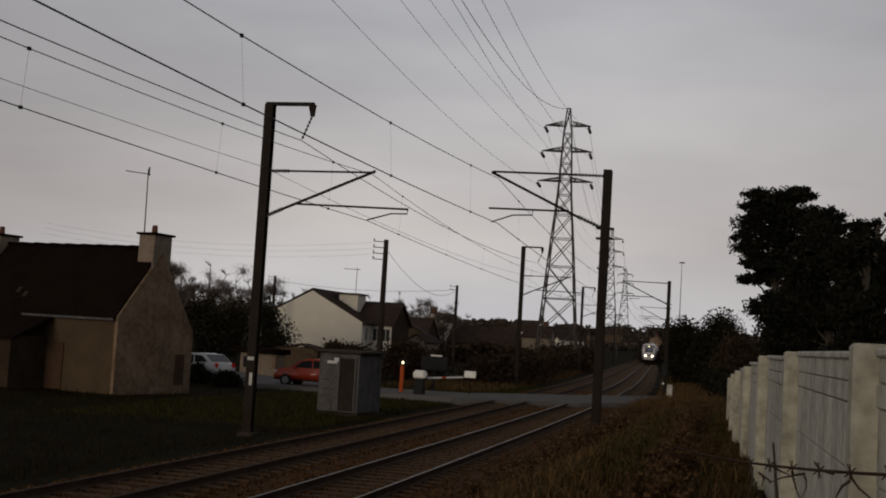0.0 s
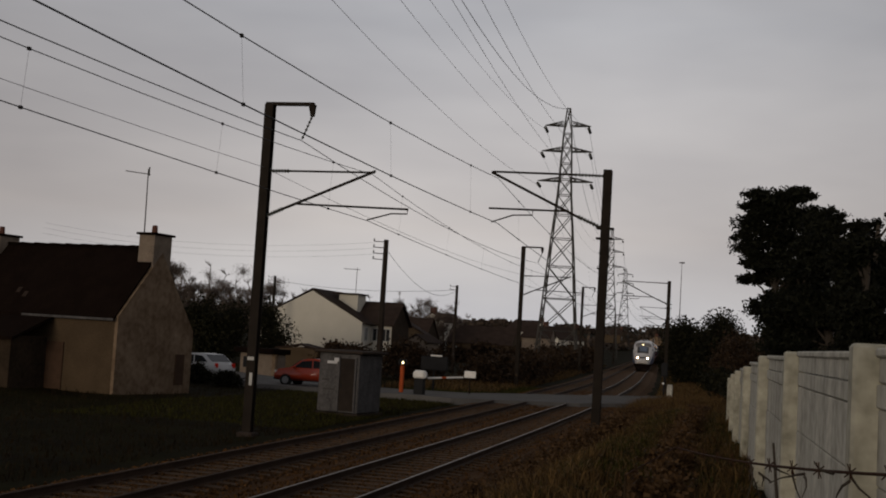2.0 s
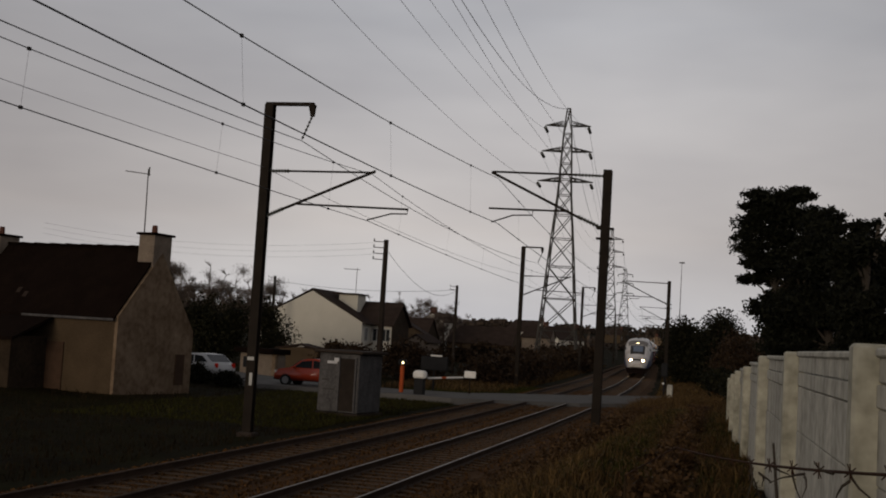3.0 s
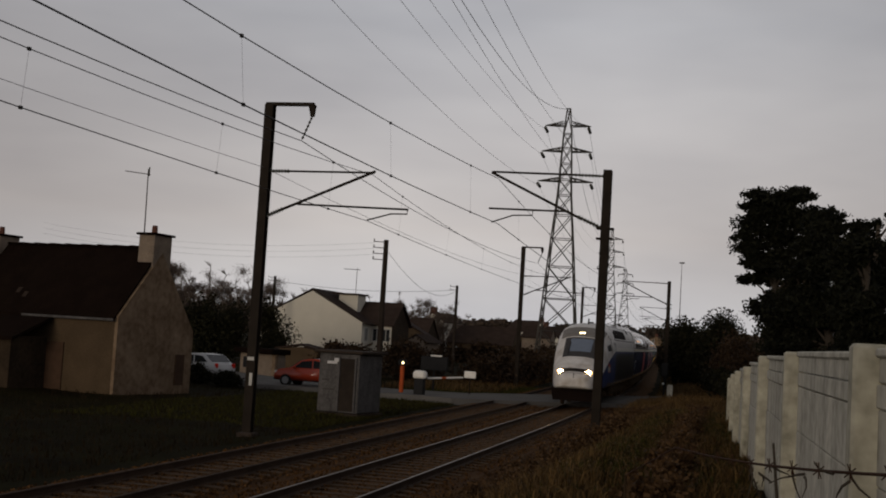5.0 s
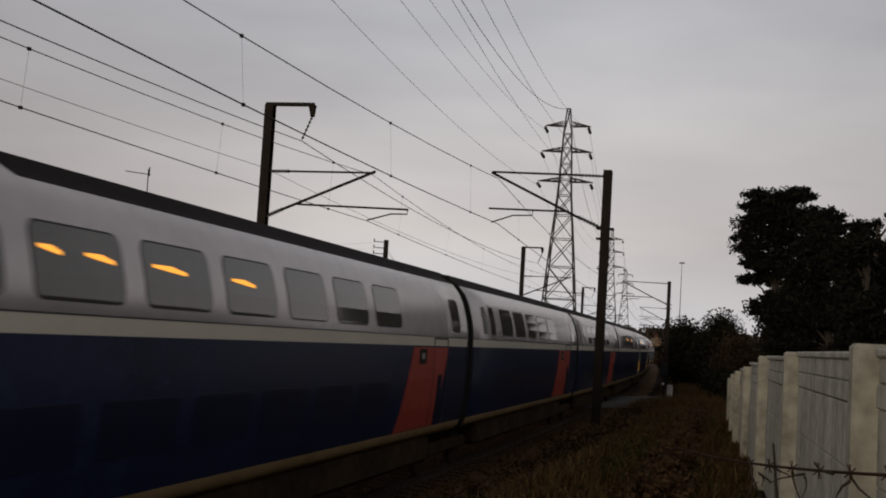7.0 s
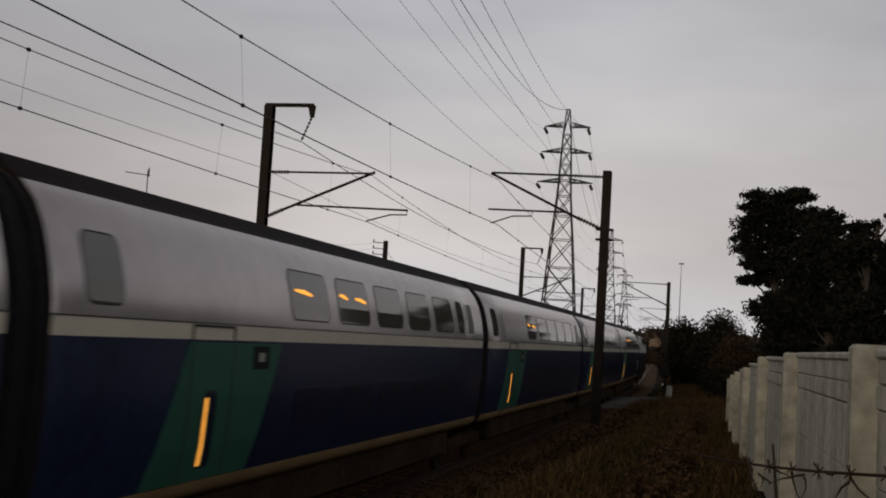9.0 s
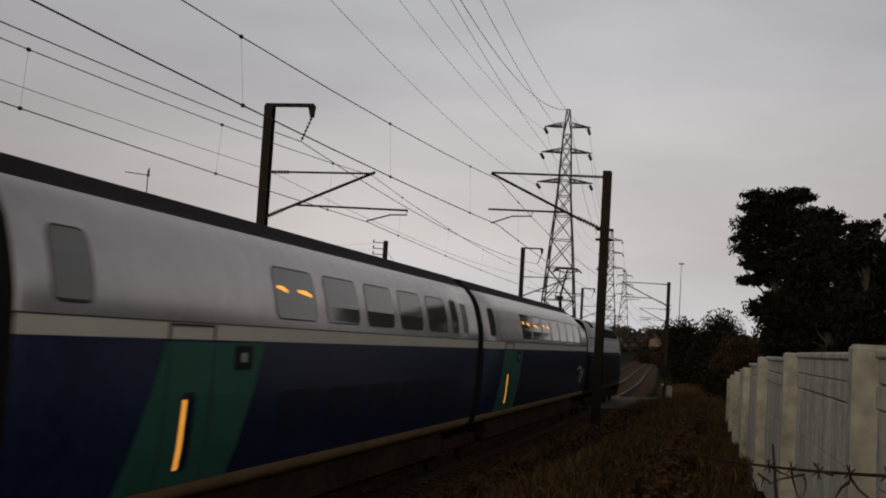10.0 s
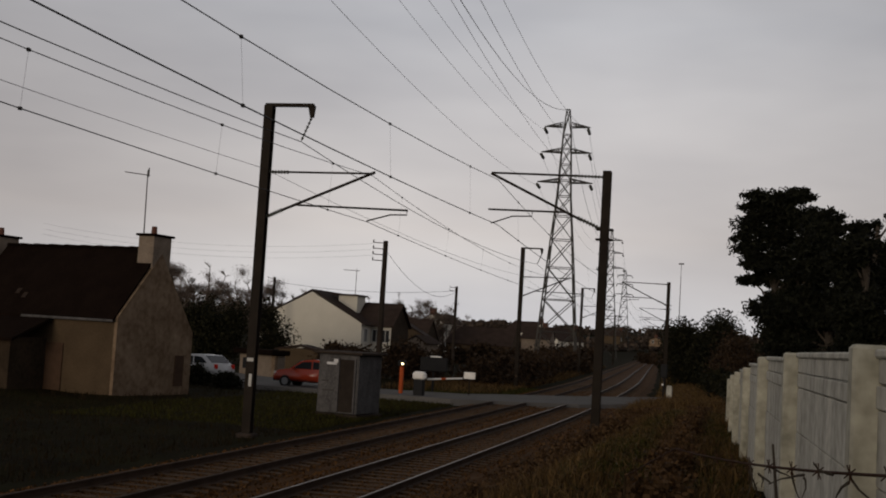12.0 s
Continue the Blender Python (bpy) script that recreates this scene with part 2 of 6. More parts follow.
def livery():
    """The power car's paint: silver above, a blue wedge and a black machine panel below, by the car's own lengths and heights."""
    m = mat("power_car_paint", (0.55, 0.525, 0.50), 0.38, 0.0, var=0.18, scale=1.3, fine=2.5, bump=0.02)
    n, l = m.node_tree.nodes, m.node_tree.links
    b = n["Principled BSDF"]
    b.inputs["Specular IOR Level"].default_value = 0.17
    base = b.inputs["Base Color"].links[0].from_socket
    co, sp = n.new("ShaderNodeTexCoord"), n.new("ShaderNodeSeparateXYZ")
    l.new(co.outputs["Object"], sp.inputs[0])

    def op(kind, a, c):
        q = n.new("ShaderNodeMath")
        q.operation = kind
        for i, v in enumerate((a, c)):
            if isinstance(v, (int, float)):
                q.inputs[i].default_value = v
            else:
                l.new(v, q.inputs[i])
        return q.outputs[0]

    def layer(under, mask, color):
        q = n.new("ShaderNodeMix")
        q.data_type = "RGBA"
        l.new(mask, q.inputs[0])
        l.new(under, q.inputs[6])
        q.inputs[7].default_value = (*color, 1)
        return q.outputs[2]

    y, z = sp.outputs["Y"], sp.outputs["Z"]
    stripe = op("MULTIPLY", op("GREATER_THAN", z, 2.70), op("LESS_THAN", z, 2.90))
    stripe = op("MULTIPLY", stripe, op("GREATER_THAN", y, 6.6))
    low = op("LESS_THAN", z, 2.70)
    up = op("MAXIMUM", op("SUBTRACT", z, 1.0), 0.0)
    sweep_back = op("ADD", op("MULTIPLY", op("POWER", up, 1.2), 2.05), op("MULTIPLY", op("POWER", up, 8.0), 0.02))
    curve = op("GREATER_THAN", op("SUBTRACT", y, sweep_back), 0.95)
    blue = op("MULTIPLY", low, curve)
    black = op("MULTIPLY", op("MULTIPLY", op("LESS_THAN", z, 2.57), op("GREATER_THAN", z, 1.17)), op("GREATER_THAN", y, 6.4))
    dirt, spread = n.new("ShaderNodeTexNoise"), n.new("ShaderNodeMapRange")
    dirt.inputs["Scale"].default_value, dirt.inputs["Detail"].default_value = 1.9, 7
    spread.inputs["From Min"].default_value, spread.inputs["From Max"].default_value = 0.47, 0.70
    spread.inputs["To Max"].default_value = 0.65
    l.new(co.outputs["Object"], dirt.inputs["Vector"])
    l.new(dirt.outputs["Fac"], spread.inputs["Value"])
    base = layer(base, op("MULTIPLY", spread.outputs[0], op("LESS_THAN", y, 5.2)), (0.27, 0.21, 0.15))
    c = layer(base, stripe, (0.66, 0.63, 0.57))
    c = layer(c, blue, (0.018, 0.030, 0.092))
    c = layer(c, black, (0.006, 0.005, 0.005))
    c = layer(c, op("MULTIPLY", op("LESS_THAN", z, 1.15), op("GREATER_THAN", y, 3.2)), (0.085, 0.058, 0.032))
    l.new(c, b.inputs["Base Color"])
    return m


M_LIVERY = livery()


# ---------------------------------------------------------------- mesh helpers
def part(name, bm, material, parent=None, label="", smooth=False):
    me = bpy.data.meshes.new(name)
    if isinstance(bm, tuple):
        me.from_pydata(*bm)
    else:
        bm.to_mesh(me)
        bm.free()
    for m in (material if isinstance(material, (list, tuple)) else [material]):
        me.materials.append(m)
    if smooth:
        for q in me.polygons:
            q.use_smooth = True
    ob = new(name, me)
    if parent is not None:
        ob.parent = parent
    if label:
        tagged(ob, label)
    return ob


def empty(name, m=None):
    ob = new(name)
    ob.empty_display_size = 0.2
    if m is not None:
        ob.matrix_basis = m
    return ob


def box(bm, c, s, rz=0.0, bevel=0.0, m=None, mi=0):
    q = (m or Matrix()) @ Matrix.Translation(c) @ Matrix.Rotation(rz, 4, "Z") @ Matrix.Diagonal((*s, 1))
    r = bmesh.ops.create_cube(bm, size=1.0, matrix=q)
    fs = {f for v in r["verts"] for f in v.link_faces}
    for f in fs:
        f.material_index = mi
    if bevel:
        es = list({x for v in r["verts"] for x in v.link_edges})
        bmesh.ops.bevel(bm, geom=es, offset=bevel, segments=1, affect="EDGES")
    return bm


def tube(bm, pts, r, n=6, r2=None, cap=True):
    """A round bar along pts, tapering from r to r2."""
    pts = [Vector(q) for q in pts]
    rings = []
    for i, q in enumerate(pts):
        d = (pts[min(i + 1, len(pts) - 1)] - pts[max(i - 1, 0)]).normalized()
        a = d.orthogonal().normalized() if abs(d.z) > 0.9 else d.cross(Vector((0, 0, 1))).normalized()
        c = d.cross(a)
        k = r if r2 is None else r + (r2 - r) * i / (len(pts) - 1)
        rings.append([bm.verts.new(q + (a * math.cos(t) + c * math.sin(t)) * k) for t in [2 * math.pi * j / n for j in range(n)]])
    for a, c in zip(rings, rings[1:]):
        for j in range(n):
            bm.faces.new((a[j], a[(j + 1) % n], c[(j + 1) % n], c[j]))
    if cap and n > 2:
        bm.faces.new(rings[0][::-1])
        bm.faces.new(rings[-1])
    return bm


def bar(a, b, r, n=6, r2=None):
    return tube(bmesh.new(), [a, b], r, n, r2)


def prism(bm, poly, a, b, m=None, mi=0):
    """Extrudes poly, points in x and z, from y = a to y = b."""
    q = m or Matrix()
    va = [bm.verts.new(q @ Vector((x, a, z))) for x, z in poly]
    vb = [bm.verts.new(q @ Vector((x, b, z))) for x, z in poly]
    fs = [bm.faces.new(va), bm.faces.new(vb[::-1])]
    for i in range(len(poly)):
        j = (i + 1) % len(poly)
        fs.append(bm.faces.new((va[j], va[i], vb[i], vb[j])))
    for f in fs:
        f.material_index = mi
    bmesh.ops.recalc_face_normals(bm, faces=fs)
    return bm


def quads(P, A, B):
    """Small quads with centres P and half sides A, B, as from_pydata wants them."""
    n = len(P)
    v = np.stack([P - A - B, P + A - B, P + A + B, P - A + B], 1).reshape(-1, 3)
    return v.tolist(), [], np.arange(4 * n).reshape(-1, 4).tolist()


def rand_dirs(rng, n):
    d = rng.normal(size=(n, 3))
    return d / np.linalg.norm(d, axis=1)[:, None]


def leaf_cloud(rng, blobs, n, size, flat=0.75, fuzz=0.0):
    """n leaf clumps on and in the blobs (x, y, z, rx, ry, rz), thickest near their skins."""
    bl = np.array(blobs, float)
    w = bl[:, 3] * bl[:, 4] + bl[:, 4] * bl[:, 5] + 0.01
    k = rng.choice(len(bl), n, p=w / w.sum())
    d = rand_dirs(rng, n)
    r = rng.uniform(0.25, 1.06, n) ** 0.6
    if fuzz:
        r = np.minimum(np.abs(rng.normal(0, fuzz, n)) + 0.15, 1.22)
    P = bl[k, :3] + d * bl[k, 3:] * r[:, None]
    A = rand_dirs(rng, n)
    B = np.cross(A, rand_dirs(rng, n))
    B /= np.linalg.norm(B, axis=1)[:, None] + 1e-6
    s = size * rng.uniform(0.45, 1.35, n)[:, None]
    return quads(P, A * s, B * s * flat)


def smooth01(a, b, x):
    t = np.clip((x - a) / (b - a), 0, 1)
    return t * t * (3 - 2 * t)


def slope(y):
    """How steeply the line swings aside at y metres along it: straight, a bend, then straight again."""
    return -2 * min(max(0.0, y - 35.0), 83.0) / 2850.0


def bend(y):
    """How far the line has swung aside at y metres along it."""
    k = min(max(0.0, y - 35.0), 83.0)
    return -k * k / 2850.0 + slope(y) * max(0.0, y - 118.0)


def ground(x, y):
    """Height of the ground."""
    u = x - bend(min(y, 400))
    bank = float(1.2 - 0.35 * smooth01(8, 38, y) - 0.85 * smooth01(38, 62, y))
    z = -0.30 + (bank + 0.30) * float(smooth01(2.3, 5.2, u))
    if -5.0 < u < 2.0:
        z = -0.50
    r = math.hypot(x, y)
    z += 13.0 * float(smooth01(330, 1000, r)) + 26 * float(smooth01(1000, 2600, r))
    if u < -7:
        z += 0.12 * noise.noise((x * 0.15, y * 0.15, 0))
    return z


# ---------------------------------------------------------------- ground, road, tracks
def axis(lo, hi, near, step, grow):
    out, x, d = [], near[0], step
    while x > lo:
        out.append(x)
        d *= grow
        x -= d
    out = [lo] + out[::-1]
    x = near[0] + step
    while x < near[1]:
        out.append(x)
        x += step
    d = step
    while x < hi:
        out.append(x)
        d *= grow
        x += d
    return out + [hi]


def build_ground():
    xs, ys = axis(-3000, 3000, (-14, 12), 0.5, 1.16), axis(-600, 4000, (0, 84), 1.0, 1.14)
    v = [(x, y, ground(x, y) + (0.06 * noise.noise((x * 0.9, y * 0.9, 3)) if abs(x) < 40 else 0)) for y in ys for x in xs]
    w = len(xs)
    f = [(j * w + i, j * w + i + 1, (j + 1) * w + i + 1, (j + 1) * w + i) for j in range(len(ys) - 1) for i in range(w - 1)]
    ob = part("ground", (v, [], f), M_SOIL, smooth=True)
    tagged(ob, "dark muddy ground with rough winter grass", "ground", kind="structure")


def build_road():
    line = [(-62, 118), (-42, 92), (-27, 72), (-15.5, 61.0), (-6.5, 60.0), (-3.0, 62.4), (1.0, 68.5), (4.5, 74.5), (9, 80), (30, 96)]
    wide = [2.6, 2.6, 2.7, 2.9, 3.2, 3.5, 3.0, 2.5, 2.4, 2.4]
    hs = [-0.16, -0.16, -0.14, -0.08, 0.0, 0.025, 0.025, 0.05, 0.14, 0.3]
    v, f = [], []
    n = len(line)
    for i, (x, y) in enumerate(line):
        a, b = line[max(i - 1, 0)], line[min(i + 1, n - 1)]
        d = Vector((b[0] - a[0], b[1] - a[1])).normalized()
        p, q = Vector((-d.y, d.x)), wide[i]
        for s in (1, -1):
            v.append((x + p.x * q * s, y + p.y * q * s, hs[i]))
            v.append((x + p.x * (q + 0.3) * s, y + p.y * (q + 0.3) * s, hs[i] - 0.6))
    for i in range(n - 1):
        a, b = 4 * i, 4 * (i + 1)
        f += [(a, a + 2, b + 2, b), (a, b, b + 1, a + 1), (a + 2, a + 3, b + 3, b + 2)]
    ob = part("road", (v, [], f), M_ROAD)
    tagged(ob, "pale grey asphalt road over the level crossing", "road", kind="structure")


def sweep(profile, ys, off, closed=True):
    """Sweeps profile (across, up) along the line at a side distance off."""
    v, f, k = [], [], len(profile)
    for y in ys:
        c = bend(y)
        t = slope(y)
        for a, z in profile:
            v.append((c + off + a, y - a * t, z))
    for i in range(len(ys) - 1):
        for j in range(k if closed else k - 1):
            a, b = i * k + j, i * k + (j + 1) % k
            f.append((a, b, b + k, a + k))
    return v, [], f


LINE_Y = [-60 + 5 * i for i in range(70)] + [290 + 20 * i for i in range(9)]
TRACK_2 = -3.35


def build_tracks():
    ob = part("ballast_bed", sweep([(TRACK_2 - 2.6, -0.62), (TRACK_2 - 1.6, -0.2), (TRACK_2, -0.17), (-1.7, -0.24), (0, -0.17), (1.6, -0.2), (2.6, -0.62)], LINE_Y, 0, False), M_BALLAST)
    tagged(ob, "brown ballast bed under both tracks", "ballast", kind="structure")
    foot = [(-0.07, -0.17), (-0.07, -0.155), (-0.012, -0.13), (-0.012, -0.045), (-0.036, -0.03), (-0.036, -0.004), (0.036, -0.004), (0.036, -0.03), (0.012, -0.045), (0.012, -0.13), (0.07, -0.155), (0.07, -0.17)]
    head = [(-0.019, -0.003), (-0.015, 0.0), (0.015, 0.0), (0.019, -0.003)]
    sl = bmesh.new()
    prism(sl, [(-1.25, -0.32), (-1.25, -0.165), (-1.0, -0.150), (1.0, -0.150), (1.25, -0.165), (1.25, -0.32)], -0.12, 0.12)
    sleeper = bpy.data.meshes.new("sleeper")
    sl.to_mesh(sleeper)
    sl.free()
    sleeper.materials.append(M_SLEEPER)
    for off, label in ((0.0, "worn running track with polished rail heads"), (TRACK_2, "duller second track with rusty rails")):
        tr = tagged(empty("railway_track"), label, "railway track", "tracks", "structure")
        for s in (-0.75, 0.75):
            r = part("rail", sweep(foot, LINE_Y, off + s), M_RAIL, tr)
            part("rail_head", sweep(head, LINE_Y, off + s), M_RAILTOP if off == 0 else M_RAIL, r, "polished running surface")
        for i in range(150):
            y = 8 + 0.6 * i
            if 61 < y < 71:
                continue
            o = new("sleeper", sleeper)
            o.parent = tr
            o.matrix_basis = pose(bend(y) + off, y, 0, 0, 0, math.degrees(-slope(y)))
    rng = np.random.default_rng(4)
    n = 26000
    y = 12 + 70 * rng.uniform(0, 1, n) ** 1.6
    u = rng.uniform(TRACK_2 - 2.3, 2.3, n)
    z = np.where((np.abs(u) < 1.6) | (np.abs(u - TRACK_2) < 1.6), -0.17, -0.235)
    z = np.where((u > 1.6) | (u < TRACK_2 - 1.6), -0.2 - 0.42 * np.clip(np.maximum(u - 1.6, TRACK_2 - 1.6 - u), 0, 1), z)
    x = u + np.array([bend(q) for q in y])
    P = np.stack([x, y, z + 0.012], 1)
    A = rand_dirs(rng, n)
    B = np.cross(A, rand_dirs(rng, n))
    C = np.cross(A, B)
    B /= np.linalg.norm(B, axis=1)[:, None] + 1e-6
    C /= np.linalg.norm(C, axis=1)[:, None] + 1e-6
    s = rng.uniform(0.018, 0.04, n)[:, None]
    v = np.stack([P + A * s, P - A * s * 0.6 + B * s, P - A * s * 0.6 - B * s * 0.6 + C * s * 0.8, P - A * s * 0.4 - B * s * 0.5 - C * s], 1).reshape(-1, 3)
    i = np.arange(n)[:, None] * 4
    f = np.concatenate([i + np.array(q) for q in ((0, 1, 2), (0, 2, 3), (0, 3, 1), (1, 3, 2))])
    ob = part("ballast_stones", (v.tolist(), [], f.tolist()), M_STONE)
    tagged(ob, "loose brown ballast stones between the sleepers", "ballast", kind="stuff")


# ---------------------------------------------------------------- overhead line
def hbeam(bm, h, w=0.26, d=0.24, t=0.03):
    box(bm, (0, -d / 2, h / 2), (w, t, h))
    box(bm, (0, d / 2, h / 2), (w, t, h))
    box(bm, (0, 0, h / 2), (t, d - t, h))
    return bm


def ribbed(bm, a, b, r, n=7):
    """A string of insulator sheds from a to b."""
    a, b = Vector(a), Vector(b)
    tube(bm, [a, b], r * 0.45)
    for i in range(n):
        c = a.lerp(b, (i + 0.5) / n)
        d = (b - a).normalized() * (b - a).length / n * 0.22
        tube(bm, [c - d, c + d], r, 8, r * 0.7)
    return bm


def mast_left(x, y, base, s=1.0):
    """Mast with a top bracket for the feeder and a cantilever to its right; heights from rail level."""
    m = tagged(empty("catenary_mast", pose(x, y, base)), "dark steel catenary mast with feeder bracket and cantilever", "catenary mast", "masts beside the tracks")
    top = 9.42 - base
    z = lambda q: q - base
    part("post", hbeam(bmesh.new(), top), M_MAST, m)
    b = bmesh.new()
    box(b, (0, 0, -0.22), (0.5, 0.5, 0.5), bevel=0.03)
    part("footing", b, M_HUTROOF, m, "concrete footing")
    if y < 50:
        b = bmesh.new()
        box(b, (0.04, -0.15, z(1.36)), (0.09, 0.02, 0.36), bevel=0.005)
        part("band", box(bmesh.new(), (0.0, -0.15, z(1.95)), (0.2, 0.02, 0.1), bevel=0.005), M_FRAME, m, "pale painted band")
        part("plate", b, M_FRAME, m, "white marker plate")
    b = bmesh.new()
    box(b, (0.62, 0, top + 0.02), (1.5, 0.14, 0.10), bevel=0.01)
    prism(b, [(1.2, top), (1.42, top), (1.38, top - 0.34), (1.28, top - 0.34)], -0.05, 0.05)
    part("feeder_bracket", b, M_MAST, m)
    part("feeder_insulator", ribbed(bmesh.new(), (1.32, 0, top - 0.34), (1.05, 0, z(8.40)), 0.045, 6), M_INS, m)
    b = tube(bmesh.new(), [(0.6, 0, z(7.46)), (3.33, 0, z(7.48))], 0.032)
    part("top_tube", b, M_MAST, m)
    part("top_insulator", ribbed(bmesh.new(), (0.1, 0, z(7.45)), (0.75, 0, z(7.46)), 0.06, 7), M_INS, m)
    part("stay_tube", tube(bmesh.new(), [(0.55, 0, z(6.32)), (3.36, 0, z(7.52))], 0.042), M_MAST, m)
    part("stay_insulator", ribbed(bmesh.new(), (0.1, 0, z(6.12)), (0.62, 0, z(6.35)), 0.07, 7), M_INS, m)
    part("registration_tube", tube(bmesh.new(), [(1.05, 0, z(6.50)), (4.40, 0, z(6.45))], 0.032), M_MAST, m)
    part("steady_arm", tube(bmesh.new(), [(4.38, 0, z(6.46)), (4.38, 0, z(6.32)), (3.9, 0, z(6.31)), (3.20, 0, z(6.11))], 0.022), M_MAST, m)
    return m


def mast_right(x, y, base):
    m = tagged(empty("catenary_mast", pose(x, y, base)), "dark steel catenary mast with cantilever over the running track", "catenary mast", "masts beside the tracks")
    z = lambda q: q - base
    part("post", hbeam(bmesh.new(), z(8.13), 0.25, 0.24), M_MAST, m)
    b = bmesh.new()
    box(b, (0, 0, -0.22), (0.5, 0.5, 0.5), bevel=0.03)
    part("footing", b, M_HUTROOF, m, "concrete footing")
    part("top_tube", tube(bmesh.new(), [(-0.9, 0, z(7.97)), (-3.50, 0, z(8.0))], 0.034), M_MAST, m)
    part("top_insulator", ribbed(bmesh.new(), (-0.1, 0, z(7.95)), (-1.0, 0, z(7.97)), 0.06, 9), M_INS, m)
    part("stay_tube", tube(bmesh.new(), [(-0.75, 0, z(6.66)), (-3.52, 0, z(7.98))], 0.044), M_MAST, m)
    part("stay_insulator", ribbed(bmesh.new(), (-0.12, 0, z(6.40)), (-0.85, 0, z(6.72)), 0.075, 8), M_INS, m)
    part("registration_tube", tube(bmesh.new(), [(-1.2, 0, z(6.86)), (-3.55, 0, z(6.88))], 0.032), M_MAST, m)
    part("steady_arm", tube(bmesh.new(), [(-2.2, 0, z(6.86)), (-2.2, 0, z(6.71)), (-2.8, 0, z(6.69)), (-3.45, 0, z(6.46))], 0.022), M_MAST, m)
    b = bmesh.new()
    for q in (6.38, 6.08):
        box(b, (0, 0, z(q)), (0.5, 0.32, 0.05))
    part("clamp", b, M_MAST, m)
    return m


def sag(a, b, drop, n=14):
    a, b = Vector(a), Vector(b)
    return [a.lerp(b, i / n) - Vector((0, 0, drop * 4 * (i / n) * (1 - i / n))) for i in range(n + 1)]


def wire(name, spans, r, label, material=None, category="wire"):
    b = bmesh.new()
    for a, c, d in spans:
        tube(b, sag(a, c, d), r, 5)
    return tagged(part(name, b, material or M_WIRE), label, category, "overhead wires")


def build_catenary():
    lefts = [(-6.5, -15.5, -0.15), (-6.5, 32.7, -0.2), (-7.42, 81.6, -0.2), (-9.85, 134.7, -0.1), (-13.4, 187, 0), (-16.4, 240, 0)]
    rights = [(3.2, -19.0, 0.6), (3.2, 35.5, 0.45), (2.02, 92.0, 0.0), (-0.9, 147, 0.0), (-4.2, 200, 0), (-7.3, 252, 0)]
    for q in lefts:
        mast_left(*q)
    for q in rights:
        mast_right(*q)
    cl = [(x + 3.22, y, 6.08) for i, (x, y, b) in enumerate(lefts)]
    ml = [(x + 3.28, y, 7.42) for x, y, b in lefts]
    cr = [(x - 3.35, y, 6.42) for i, (x, y, b) in enumerate(rights)]
    cr = [(c[0] + (0.1 if i % 2 else 0.25), c[1], c[2] if i < 2 else 6.2) for i, c in enumerate(cr)]
    mr = [(x - 3.3, y, 7.79) for i, (x, y, b) in enumerate(rights)]
    fd = [(x + 1.05, y, 8.36) for x, y, b in lefts]
    ew = [(x + 0.0, y - 0.16, 7.53) for x, y, b in lefts]
    pair = lambda q, d: [(a, b, d) for a, b in zip(q, q[1:])]
    wire("contact_wire", pair(cl, 0.20), 0.010, "dark contact wire over the second track")
    wire("messenger_wire", pair(ml, 0.70), 0.009, "dark messenger wire over the second track")
    wire("contact_wire", pair(cr, 0.36), 0.012, "dark contact wire over the running track")
    wire("messenger_wire", pair(mr, 0.74), 0.010, "dark messenger wire over the running track")
    wire("feeder_wire", pair(fd, 0.56), 0.013, "dark feeder wire on the mast brackets")
    wire("earth_wire", pair(ew, 0.38), 0.007, "thin earth wire along the masts")
    for top, low, dt, dl in ((ml, cl, 0.70, 0.20), (mr, cr, 0.74, 0.36)):
        b = bmesh.new()
        for i in range(len(top) - 1):
            n = 7
            for j in range(n):
                k = (j + 0.5) / n
                p = Vector(top[i]).lerp(Vector(top[i + 1]), k) - Vector((0, 0, dt * 4 * k * (1 - k)))
                q = Vector(low[i]).lerp(Vector(low[i + 1]), k) - Vector((0, 0, dl * 4 * k * (1 - k)))
                tube(b, [p, q], 0.002, 4)
                box(b, p, (0.04, 0.06, 0.05))
                box(b, q, (0.04, 0.06, 0.05))
        tagged(part("dropper_wires", b, M_WIRE), "thin droppers between messenger and contact wire", "wire", "overhead wires", "stuff")


